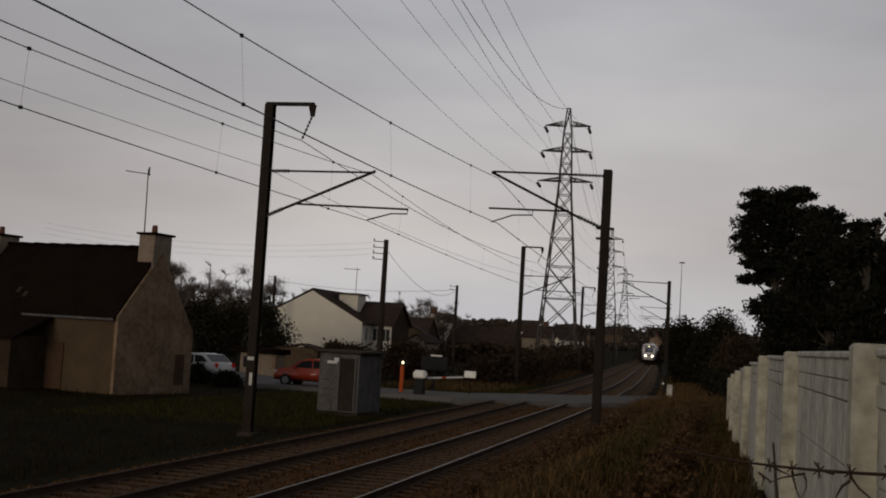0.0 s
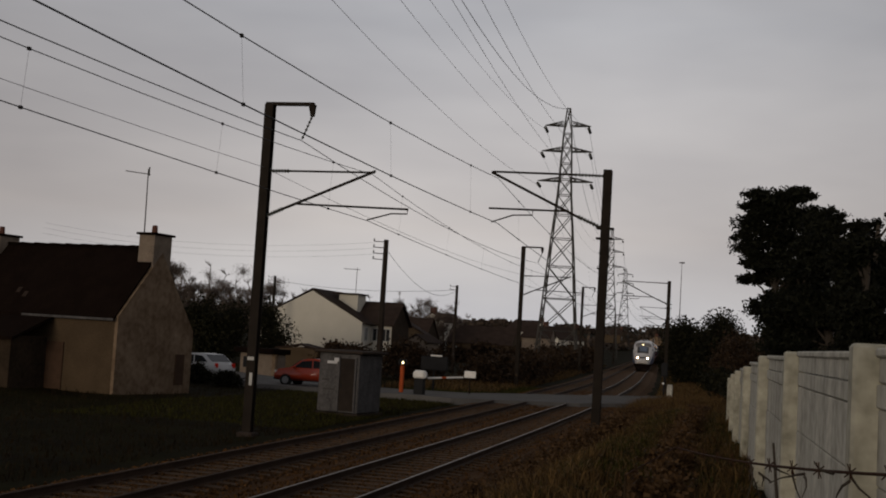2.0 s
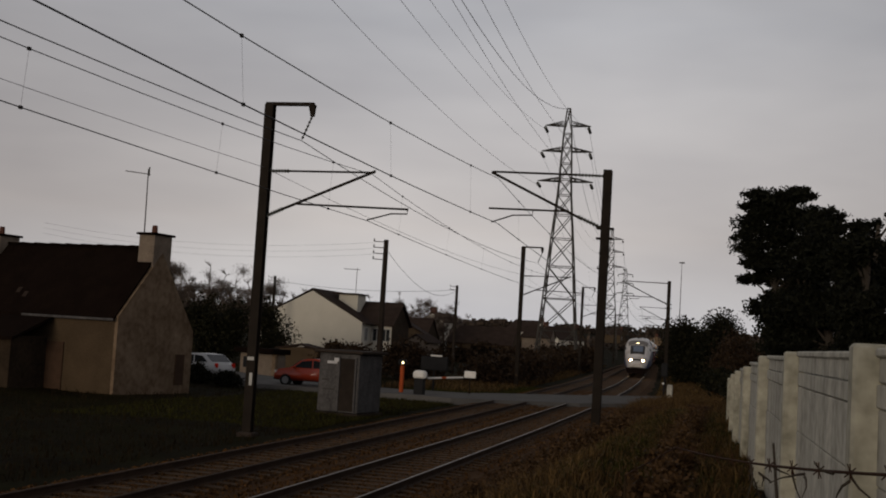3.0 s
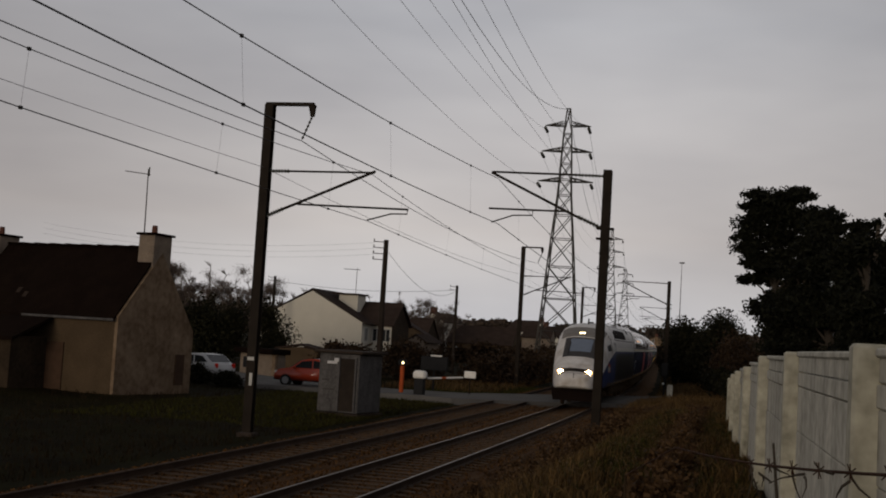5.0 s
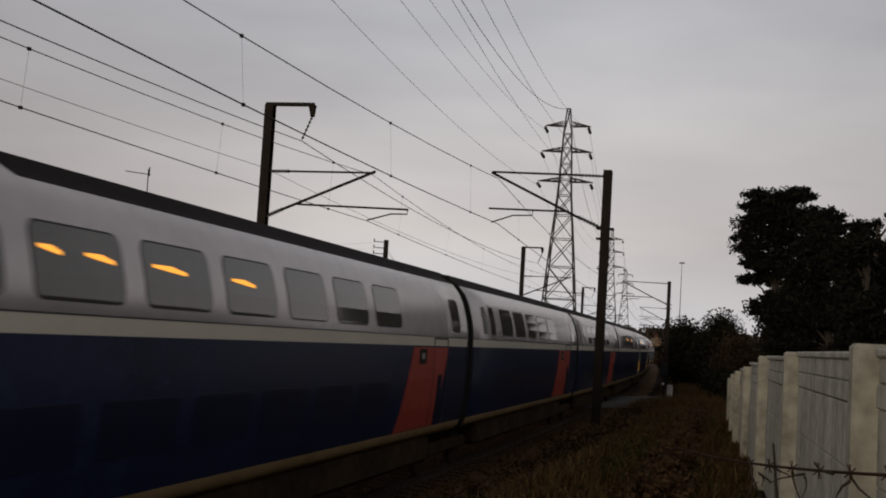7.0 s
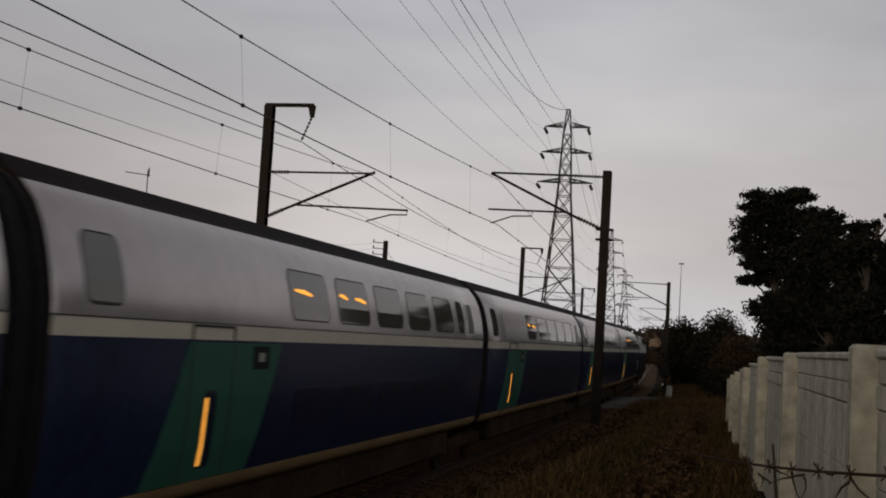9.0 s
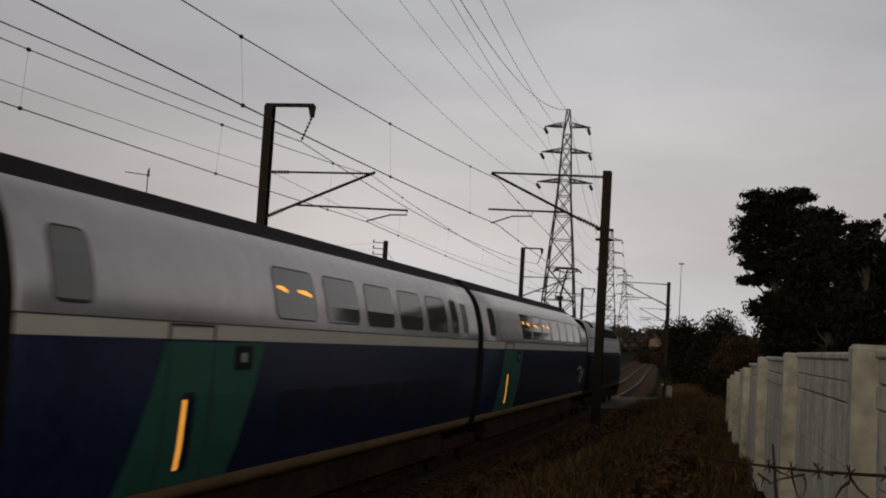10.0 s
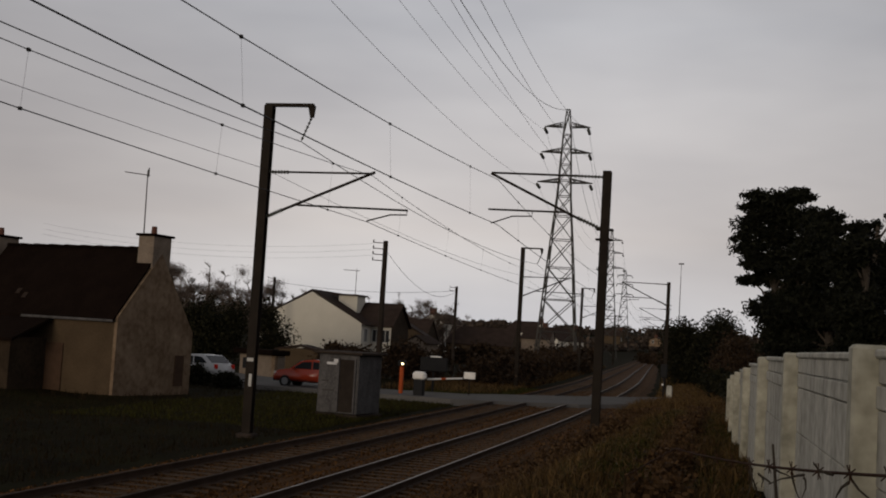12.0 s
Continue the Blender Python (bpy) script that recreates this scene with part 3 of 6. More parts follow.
def pylon(x, y, base, top, turn):
    """Lattice pylon with three pairs of arms."""
    m = tagged(empty("lattice_pylon", pose(x, y, base, 0, 0, turn)), "galvanised lattice power pylon with three pairs of arms", "pylon", "power line pylons")
    h = top - base
    lev = [(0, 2.6), (4.5, 2.2), (8.5, 1.9), (12.5, 1.6), (16, 1.32), (19, 1.05), (21.5, 0.85), (23.5, 0.75), (25.5, 0.68), (27.5, 0.58), (29.3, 0.5), (h, 0.22)]
    corner = lambda i, s: Vector((s[0] * lev[i][1], s[1] * lev[i][1], lev[i][0]))
    S = [(-1, -1), (1, -1), (1, 1), (-1, 1)]
    for s in S:
        part("leg", tube(bmesh.new(), [corner(i, s) for i in range(len(lev))], 0.13, 4, 0.07), M_LATTICE, m)
    b = bmesh.new()
    for i in range(len(lev) - 1):
        for k in range(4):
            s, t = S[k], S[(k + 1) % 4]
            tube(b, [corner(i, s), corner(i + 1, t)], 0.055, 4, cap=False)
            tube(b, [corner(i, t), corner(i + 1, s)], 0.055, 4, cap=False)
            tube(b, [corner(i + 1, s), corner(i + 1, t)], 0.05, 4, cap=False)
    part("bracing", b, M_LATTICE, m)
    tips = []
    for z, w in ((h - 2.2, 2.85), (h - 5.45, 3.15), (h - 9.25, 3.45)):
        for s in (-1, 1):
            b = bmesh.new()
            e = Vector((s * w, 0, z))
            for d in (-0.6, 0.6):
                tube(b, [(s * 0.5, d, z), e], 0.08, 4)
                tube(b, [(s * 0.5, d, z + 0.5), e], 0.06, 4)
                for k in (0.33, 0.66):
                    tube(b, [Vector((s * 0.5, d, z)).lerp(e, k), Vector((s * 0.5, d, z + 0.5)).lerp(e, k - 0.2)], 0.04, 4)
            part("arm", b, M_LATTICE, m)
            part("insulator_string", ribbed(bmesh.new(), (s * (w - 0.15), -1.6, z - 0.55), (s * (w - 0.15), 1.6, z - 0.55), 0.20, 10), M_INS, m)
            tips.append((s * (w - 0.15), z - 0.55))
    return m, tips


def build_power_line():
    places = [(-6.43, -5.0, -1.38, 31.12), (-14.5, 148.5, 0, 32.5), (-24.4, 304, 0, 32.4), (-34.2, 453, 2.5, 32.6)]
    turn = 3.7
    spans = {}
    for i, (x, y, b, t) in enumerate(places):
        m, tips = pylon(x, y, b, t, turn)
        for k, (dx, z) in enumerate(tips):
            spans.setdefault(k, []).append((x + dx * math.cos(radians(turn)), y + dx * math.sin(radians(turn)), z + b))
        spans.setdefault(6, []).append((x, y, t))
    for k, q in spans.items():
        b = bmesh.new()
        for a, c in zip(q, q[1:]):
            for d in ((-0.0, 0.0),):
                tube(b, sag(a, c, (4.2, 5.0, 2.9, 4.7, 2.9, 3.8, 7.8)[k], 24), (0.015 if k > 4 else 0.018) if k < 6 else 0.03, 4, cap=False)
        tagged(part("power_conductor", b, M_HVWIRE), "grey high-voltage conductor strung between pylons", "wire", "power lines")


def utility_pole(x, y, base, top, arms, material=None):
    m = tagged(empty("utility_pole", pose(x, y, base, 0, 0, 8)), "dark wooden utility pole with insulators", "utility pole", "roadside poles")
    part("pole", tube(bmesh.new(), [(0, 0, 0), (0, 0, top - base)], 0.17, 10, 0.12), material or M_WOODPOLE, m)
    for i in range(arms):
        z = top - base - 0.12 - 0.30 * i
        b = tube(bmesh.new(), [(0, 0, z), (-0.62, 0, z + 0.02)], 0.022, 5)
        c = part("bracket", b, M_MAST, m)
        part("insulator", ribbed(bmesh.new(), (-0.62, 0, z), (-0.62, 0, z + 0.16), 0.05, 3), M_INS, c)
    return m


def build_poles():
    utility_pole(-10.35, 58.3, -0.2, 7.65, 4)
    utility_pole(-17.9, 107, -0.3, 7.7, 2)
    utility_pole(-35.3, 106, -0.3, 7.7, 2)
    b = bmesh.new()
    for i in range(3):
        tube(b, sag((-10.95, 58.3, 7.5 - 0.3 * i), (-31.0, 60.0, 8.0 - 0.3 * i), 0.6), 0.0035, 4)
    tube(b, sag((-10.35, 58.3, 7.2), (-17.9, 107, 7.3), 1.3), 0.014, 4)
    tube(b, sag((-17.9, 107, 7.3), (-35.3, 106, 7.3), 0.5), 0.014, 4)
    tagged(part("telephone_wires", b, M_WIRE), "thin dark telephone wires between the poles", "wire", "overhead wires", "stuff")
    m = tagged(empty("street_lamp", pose(-2.2, 203, 1)), "slim far lamp mast above the scrub", "mast")
    part("mast", tube(bmesh.new(), [(0, 0, 0), (0, 0, 14.5)], 0.10, 6, 0.05), M_LATTICE, m)
    b = bmesh.new()
    box(b, (0, 0, 17.6 - 1), (0.9, 0.2, 0.2))
    tube(b, [(0, 0, 14), (0, 0, 16.8)], 0.04, 5)
    part("head", b, M_LATTICE, m)


# ---------------------------------------------------------------- buildings
def window(parent, m, w, h, label=""):
    """A framed window; m: its middle, looking along -y."""
    o = empty("window", m)
    o.parent = parent
    b = bmesh.new()
    for s in (-1, 1):
        box(b, (s * (w / 2), 0, 0), (0.08, 0.12, h + 0.08))
        box(b, (0, 0, s * (h / 2)), (w, 0.12, 0.08))
    box(b, (0, 0, 0), (0.05, 0.08, h))
    part("frame", b, M_FRAME, o)
    b = bmesh.new()
    box(b, (0, 0.02, 0), (w - 0.02, 0.03, h - 0.02))
    part("pane", b, M_DARKGLASS, o)
    return o


def gabled(parent, w, l, eave_f, eave_b, ridge, wall, roof, over=0.18, base=-0.4, gable_mat=None):
    """Walls and roof: x along the ridge from 0 to l, y across from -w/2 (front) to w/2."""
    q = Matrix(((0, 1, 0, 0), (1, 0, 0, 0), (0, 0, 1, 0), (0, 0, 0, 1)))
    poly = [(-w / 2, base), (w / 2, base), (w / 2, eave_b), (0, ridge - 0.14), (-w / 2, eave_f)]
    b = prism(bmesh.new(), poly, 0, l, q)
    part("wall", b, wall, parent)
    if gable_mat:
        part("gable", prism(bmesh.new(), [(a * 0.998, z) for a, z in poly], -0.16, -0.003, q), gable_mat, parent, "rough stone gable wall")
    t = 0.12
    for s, e in ((-1, eave_f), (1, eave_b)):
        sl = (ridge - e) / (w / 2)
        y1, z1 = s * (w / 2 + over), e - sl * over
        pl = [(0, ridge), (y1, z1), (y1, z1 + t), (0, ridge + t)]
        part("roof", prism(bmesh.new(), pl, -0.06, l + 0.15, q), roof, parent)


def build_stone_house():
    h = tagged(empty("stone_house", pose(-17.42, 47.75, 0, 0, 0, 170)), "old stone house with dark slate roof and end chimney", "house")
    # x runs along the ridge away from the gable; y = +w/2 is the side towards the railway's near end
    w, l, ridge = 5.3, 9.5, 5.95
    gabled(h, w, l, 2.45, 2.95, ridge, M_RENDER, M_SLATE, base=-0.6, gable_mat=M_GABLE)
    for i in range(30):
        b = bmesh.new()
        prism(b, [(-0.16, 0), (-0.05, 0.10), (0.05, 0.10), (0.16, 0)], 0, 0.29, Matrix(((0, 1, 0, 0.75 + 0.3 * i), (1, 0, 0, 0), (0, 0, 1, ridge + 0.05 + 0.012 * (i % 3)), (0, 0, 0, 1))))
        part("ridge_tile", b, M_SLATE, h)
    for x, k in ((5.9, 0.26), (5.4, 0.20)):
        y = 2.65 * (1 - k)
        z = 2.95 + (ridge - 2.95) * k
        b = bmesh.new()
        box(b, (0, 0, 0), (0.22, 0.3, 0.02), m=Matrix.Translation((x, y, z + 0.145)) @ Matrix.Rotation(-math.atan2(3.0, 2.5), 4, "X"))
        part("slate", b, M_BROWNSLATE, h, "pale lichened slate")
    for x0, z0, z1 in ((-0.14, 4.9, 6.55), (8.55, 5.5, 6.35)):
        b = bmesh.new()
        box(b, (x0 + 0.42, 0, (z0 + z1) / 2), (0.82, 1.25, z1 - z0), bevel=0.02)
        c = part("chimney", b, M_BRICKCH, h)
        b = bmesh.new()
        box(b, (x0 + 0.42, 0, z1 + 0.05), (1.0, 1.5, 0.1), bevel=0.02)
        part("cap", b, M_SLATE, c)
        b = tube(bmesh.new(), [(x0 + 0.42, 0.12, z1 + 0.08), (x0 + 0.42, 0.12, z1 + 0.45)], 0.14, 10, 0.11)
        part("chimney_pot", b, M_CLAY, c)
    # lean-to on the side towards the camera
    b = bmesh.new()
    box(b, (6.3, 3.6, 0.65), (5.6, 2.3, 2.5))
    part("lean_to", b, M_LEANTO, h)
    q = Matrix(((0, 1, 0, 0), (1, 0, 0, 0), (0, 0, 1, 0), (0, 0, 0, 1)))
    part("lean_to_roof", prism(bmesh.new(), [(2.4, 2.82), (5.0, 1.75), (5.0, 1.87), (2.4, 2.94)], 3.2, 9.4, q), M_SLATE, h)
    b = bmesh.new()
    box(b, (2.4, w / 2 + 0.16, 2.80), (4.9, 0.13, 0.11), bevel=0.03)
    part("gutter", b, M_HUT, h, "grey zinc gutter")
    b = bmesh.new()
    box(b, (3.0, w / 2 + 0.02, 0.75), (0.9, 0.08, 2.0))
    part("door", b, M_DOORWOOD, h)
    b = bmesh.new()
    box(b, (-0.18, -1.75, 0.75), (0.06, 0.62, 1.35))
    part("opening", b, M_DOORWOOD, h, "dark boarded opening in the gable")
    a = tagged(empty("tv_antenna", pose(-18.1, 47.5, 5.6, 0, 0, 12)), "thin television antenna on the chimney", "antenna")
    part("pole", tube(bmesh.new(), [(0, 0, 0), (-0.05, 0, 3.85)], 0.035, 6, 0.025), M_LATTICE, a)
    b = tube(bmesh.new(), [(-1.05, 0, 3.72), (0.05, 0, 3.62)], 0.018, 5)
    for i in range(9):
        x = -1.0 + 0.12 * i
        tube(b, [(x, -0.22, 3.72 - 0.09 * (x + 1.05)), (x, 0.22, 3.72 - 0.09 * (x + 1.05))], 0.008, 4)
    tube(b, [(0.0, 0, 3.55), (0.0, 0, 3.95)], 0.03, 5)
    part("aerial", b, M_LATTICE, a)


def build_white_house():
    h = tagged(empty("white_house", pose(-32.35, 108.4, 0, 0, 0, 90)), "white rendered house with brown slate roof and dormer", "house")
    gabled(h, 10.3, 9.5, 3.85, 3.85, 6.75, M_WHITEWALL, M_BROWNSLATE, over=0.35)
    b = bmesh.new()
    box(b, (4.6, -2.55, 5.6), (2.6, 1.9, 1.9))
    d = part("dormer", b, M_WHITEWALL, h)
    b = bmesh.new()
    box(b, (4.5, -2.35, 6.58), (3.0, 2.7, 0.14))
    part("dormer_roof", b, M_BROWNSLATE, d)
    # wing towards the railway, its ridge across the house's own
    part("wing_wall", prism(bmesh.new(), [(3.0, -0.4), (9.0, -0.4), (9.0, 3.8), (6.0, 5.75), (3.0, 3.8)], -7.2, -5.16), M_WHITEWALL, h)
    # thin sheet that makes the white wing's end dark brown
    part("wing_end", prism(bmesh.new(), [(3.0, -0.4), (9.0, -0.4), (9.0, 3.8), (6.0, 5.75), (3.0, 3.8)], -7.26, -7.203), M_LEANTO, h, "thin dark brown sheet over the wing's end wall")
    part("wing_roof", prism(bmesh.new(), [(2.6, 3.62), (6.0, 5.86), (9.4, 3.62), (9.4, 3.78), (6.0, 6.02), (2.6, 3.78)], -7.5, -1.2), M_BROWNSLATE, h)
    for y in (-5.75, -6.65):
        window(h, pose(2.98, y, 2.75, 0, 0, -90), 0.85, 1.2)
    window(h, pose(1.3, -5.17, 2.75, 0, 0, 0), 0.85, 1.25)
    window(h, pose(1.3, -5.17, 0.6), 0.9, 1.3)
    a = tagged(empty("tv_antenna", pose(-29.2, 112, 6.0, 0, 0, 20)), "thin television antenna over the roof", "antenna")
    part("pole", tube(bmesh.new(), [(0, 0, 0), (0, 0, 3.2)], 0.03, 5), M_LATTICE, a)
    b = tube(bmesh.new(), [(-1.3, 0, 3.0), (0.3, 0, 3.0)], 0.03, 5)
    for i in range(6):
        tube(b, [(-1.25 + 0.25 * i, -0.3, 3.0), (-1.25 + 0.25 * i, 0.3, 3.0)], 0.018, 4)
    part("aerial", b, M_LATTICE, a)


def small_house(x, y, z, w, l, e, r, turn, wall, label, chim=True):
    h = tagged(empty("house", pose(x, y, z, 0, 0, turn)), label, "house", "far houses")
    gabled(h, w, l, e, e, r, wall, M_BROWNSLATE, over=0.3)
    for k in range(3 if l > 5 else 0):
        for zz in ((1.2, 3.4) if e > 4 else (1.3,)):
            window(h, pose(l * (k + 0.6) / 3.2, -w / 2 - 0.02, zz), 0.9, 1.2)
    for zz in ((1.2, 3.6) if e > 4 else (1.3,) if l > 5 else ()):
        window(h, pose(-0.02, w * 0.2, zz, 0, 0, -90), 0.9, 1.2)
    if chim:
        b = bmesh.new()
        box(b, (0.5, 0, r + 0.3), (0.7, 1.0, 1.3))
        part("chimney", b, M_CLAY, h)


def build_far_houses():
    small_house(-25.2, 86.5, -0.2, 3.0, 4.0, 1.55, 1.85, 100, M_RENDER, "low cream garage with dark roof", False)
    small_house(-42.2, 194, 0.5, 4, 9, 5.0, 6.4, 80, M_WHITEWALL, "pale house among the trees")
    small_house(-30.4, 135, -0.2, 7, 8, 2.6, 4.6, 100, M_RENDER, "brown stone house with low dark roof", False)
    small_house(-26.5, 262, 1.0, 8, 12, 3.2, 5.6, 160, M_RENDER, "cream house beyond the railway")
    small_house(-33.0, 256, 1.0, 8, 9, 3.0, 5.6, 60, M_WHITEWALL, "pale gabled house beyond the railway")
    small_house(-29.5, 212, 0.3, 6, 5.0, 3.6, 5.4, 0, M_BRICKCH, "cream house with brown roof behind the scrub", False)
    small_house(-33.8, 174, -0.2, 7, 9.6, 2.6, 5.0, 0, M_RENDER, "long brown-roofed house beyond the gardens", False)
    small_house(-36.5, 154, -0.2, 7, 4.6, 2.8, 5.4, 0, M_LEANTO, "dark stone house with brown roof", False)
    small_house(-26.6, 126, -0.2, 2.2, 4.0, 2.5, 3.2, 82, M_BRICKCH, "narrow ochre gabled outhouse", False)
    small_house(-33.0, 440, 5.0, 6, 8, 2.6, 4.6, 170, M_RENDER, "far white house near the horizon")
    small_house(-22.0, 455, 5.0, 5, 7, 2.0, 3.0, 70, M_GABLE, "far brown house near the horizon")
    small_house(-45.0, 330, 3.0, 8, 12, 3.0, 6.0, 140, M_WHITEWALL, "far white house on the rise")


# ---------------------------------------------------------------- lineside equipment and crossing
def build_relay_hut():
    h = tagged(empty("relay_hut", pose(-7.22, 44.2, -0.15, 0, 0, -10)), "grey concrete signalling hut with flat brown roof", "hut")
    b = bmesh.new()
    box(b, (0, 0, 1.1), (1.72, 1.9, 2.2), bevel=0.03)
    part("body", b, M_HUT, h)
    b = bmesh.new()
    box(b, (0, 0, 2.27), (2.08, 2.2, 0.11), bevel=0.03)
    part("roof", b, M_HUTROOF, h)
    b = bmesh.new()
    box(b, (0.38, -0.965, 1.05), (0.62, 0.05, 1.96), bevel=0.01)
    d = part("door", b, M_WOODPOLE, h, "dark brown steel door")
    b = bmesh.new()
    box(b, (0.16, -1.0, 1.0), (0.03, 0.04, 0.14))
    part("handle", b, M_BLACK, d)
    for x in (0.03, 0.73):
        b = bmesh.new()
        box(b, (x, -0.985, 1.05), (0.07, 0.08, 2.05), bevel=0.01)
        part("door_jamb", b, M_HUT, d)
    b = bmesh.new()
    box(b, (-0.30, -0.955, 1.86), (0.42, 0.02, 0.10))
    box(b, (-0.12, -0.955, 1.96), (0.2, 0.02, 0.14))
    part("notice", b, M_RIM, h, "pale torn notice")
    for x, z, w in ((-0.40, 0.85, 0.5), (-0.55, 1.2, 0.3)):
        part("paint_mark", box(bmesh.new(), (x, -0.952, z), (w, 0.012, 0.06)), M_LATTICE, h, "faded grey paint stroke")
    b = bmesh.new()
    box(b, (0, 0, -0.12), (1.9, 2.1, 0.2))
    part("plinth", b, M_HUTROOF, h)


def build_crossing():
    m = tagged(empty("crossing_post", pose(-9.45, 59.6, -0.2)), "orange-red level crossing post with lit lamp", "post")
    part("post", tube(bmesh.new(), [(0, 0, 0), (0, 0, 1.55)], 0.11, 10), M_ORANGE, m)
    b = bmesh.new()
    box(b, (0, 0, 1.68), (0.42, 0.3, 0.3), bevel=0.05)
    part("lamp_housing", b, M_BLACK, m)
    part("lamp", tube(bmesh.new(), [(0.06, -0.15, 1.68), (0.06, -0.19, 1.68)], 0.055, 10), M_TOPLAMP, m, "glowing orange lamp")
    m = tagged(empty("barrier_machine", pose(-8.2, 58.5, -0.2)), "grey barrier machine with white drum and long boom", "barrier")
    b = bmesh.new()
    box(b, (0, 0, 0.5), (0.5, 0.45, 1.0), bevel=0.04)
    part("pedestal", b, M_BLACK, m)
    b = bmesh.new()
    box(b, (0, 0, 1.15), (0.66, 0.55, 0.44), bevel=0.12)
    part("drum", b, M_WHITE, m, "white rounded drum")
    b = bmesh.new()
    tube(b, [(0.3, 0.4, 1.0), (1.75, 1.95, 1.10)], 0.05, 6)
    part("boom", b, M_WHITE, m, "white striped boom")
    for k in (0.45,):
        b = bmesh.new()
        q = Vector((0.3, 0.4, 1.0)).lerp(Vector((1.75, 1.95, 1.10)), k)
        tube(b, [q - Vector((0.09, 0.1, 0.005)), q + Vector((0.09, 0.1, 0.005))], 0.06, 6)
        part("stripe", b, M_ORANGE, m)
    m = tagged(empty("crossing_sign", pose(-6.4, 62.0, -0.1)), "small white sign on a short post", "sign")
    part("post", tube(bmesh.new(), [(0, 0, 0), (0, 0, 1.3)], 0.04, 6), M_MAST, m)
    b = bmesh.new()
    box(b, (0, -0.05, 1.12), (0.62, 0.04, 0.36), bevel=0.02)
    part("plate", b, M_WHITE, m)
    m = tagged(empty("crossing_signal", pose(-8.75, 63.5, -0.1)), "dark crossing signal with hooded head on a post", "signal")
    part("post", tube(bmesh.new(), [(0, 0, 0), (0, 0, 1.9)], 0.06, 8), M_BLACK, m)
    b = bmesh.new()
    box(b, (0, 0, 1.55), (1.5, 0.2, 0.75), bevel=0.04)
    part("head", b, M_BLACK, m)
    b = bmesh.new()
    box(b, (0.1, 0, 1.97), (0.6, 0.24, 0.08), bevel=0.02)
    part("hood", b, M_WHITE, m)
    m = tagged(empty("marker_post", pose(3.5, 70.5, -0.1)), "white concrete marker post beside the crossing", "post")
    b = bmesh.new()
    box(b, (0, 0, 0.5), (0.32, 0.3, 1.0), bevel=0.04)
    part("post", b, M_CONC, m)
    b = bmesh.new()
    box(b, (0, 0, 1.03), (0.26, 0.24, 0.06), bevel=0.02)
    part("cap", b, M_CONC, m)
    m = tagged(empty("signal_post", pose(3.05, 72.5, -0.1)), "dark signal post with small lit lamp", "signal")
    part("post", tube(bmesh.new(), [(0, 0, 0), (0, 0, 2.1)], 0.05, 8), M_BLACK, m)
    b = bmesh.new()
    box(b, (0, 0, 1.85), (0.4, 0.25, 0.8), bevel=0.04)
    part("head", b, M_BLACK, m)
    part("lamp", tube(bmesh.new(), [(-0.05, -0.13, 1.05), (-0.05, -0.16, 1.05)], 0.06, 8), M_WHITE, m)
    # concrete cabinet beside the right mast line, low and pale
    m = tagged(empty("crossing_slab", pose(bend(66) + 0.0, 66, 0, 0, 0, 30)), "grey concrete infill slabs between the crossing rails", "crossing slab", kind="structure")
    for k in range(5):
        b = bmesh.new()
        box(b, (0, -2.4 + 1.2 * k, -0.02), (1.1, 1.15, 0.12), bevel=0.02)
        part("slab", b, M_ROAD, m)


def build_garden_wall():
    w = tagged(empty("garden_shelter", pose(-22.8, 73.6, -0.3, 0, 0, -20)), "low cream garden shelter with a dark flat roof", "shelter")
    b = bmesh.new()
    box(b, (0, 0, 0.72), (2.9, 1.2, 1.45), bevel=0.03)
    part("wall", b, M_BRICKCH, w)
    b = bmesh.new()
    box(b, (0.0, -0.1, 1.62), (3.4, 1.8, 0.34), bevel=0.05)
    part("roof", b, M_SLATE, w)
    b = bmesh.new()
    box(b, (-0.75, -0.62, 0.85), (0.75, 0.05, 0.7), bevel=0.01)
    part("opening", b, M_BLACK, w, "dark opening under the roof")
    b = bmesh.new()
    box(b, (1.5, -0.5, 0.75), (0.3, 0.3, 1.5), bevel=0.03)
    part("corner_post", b, M_GABLE, w)


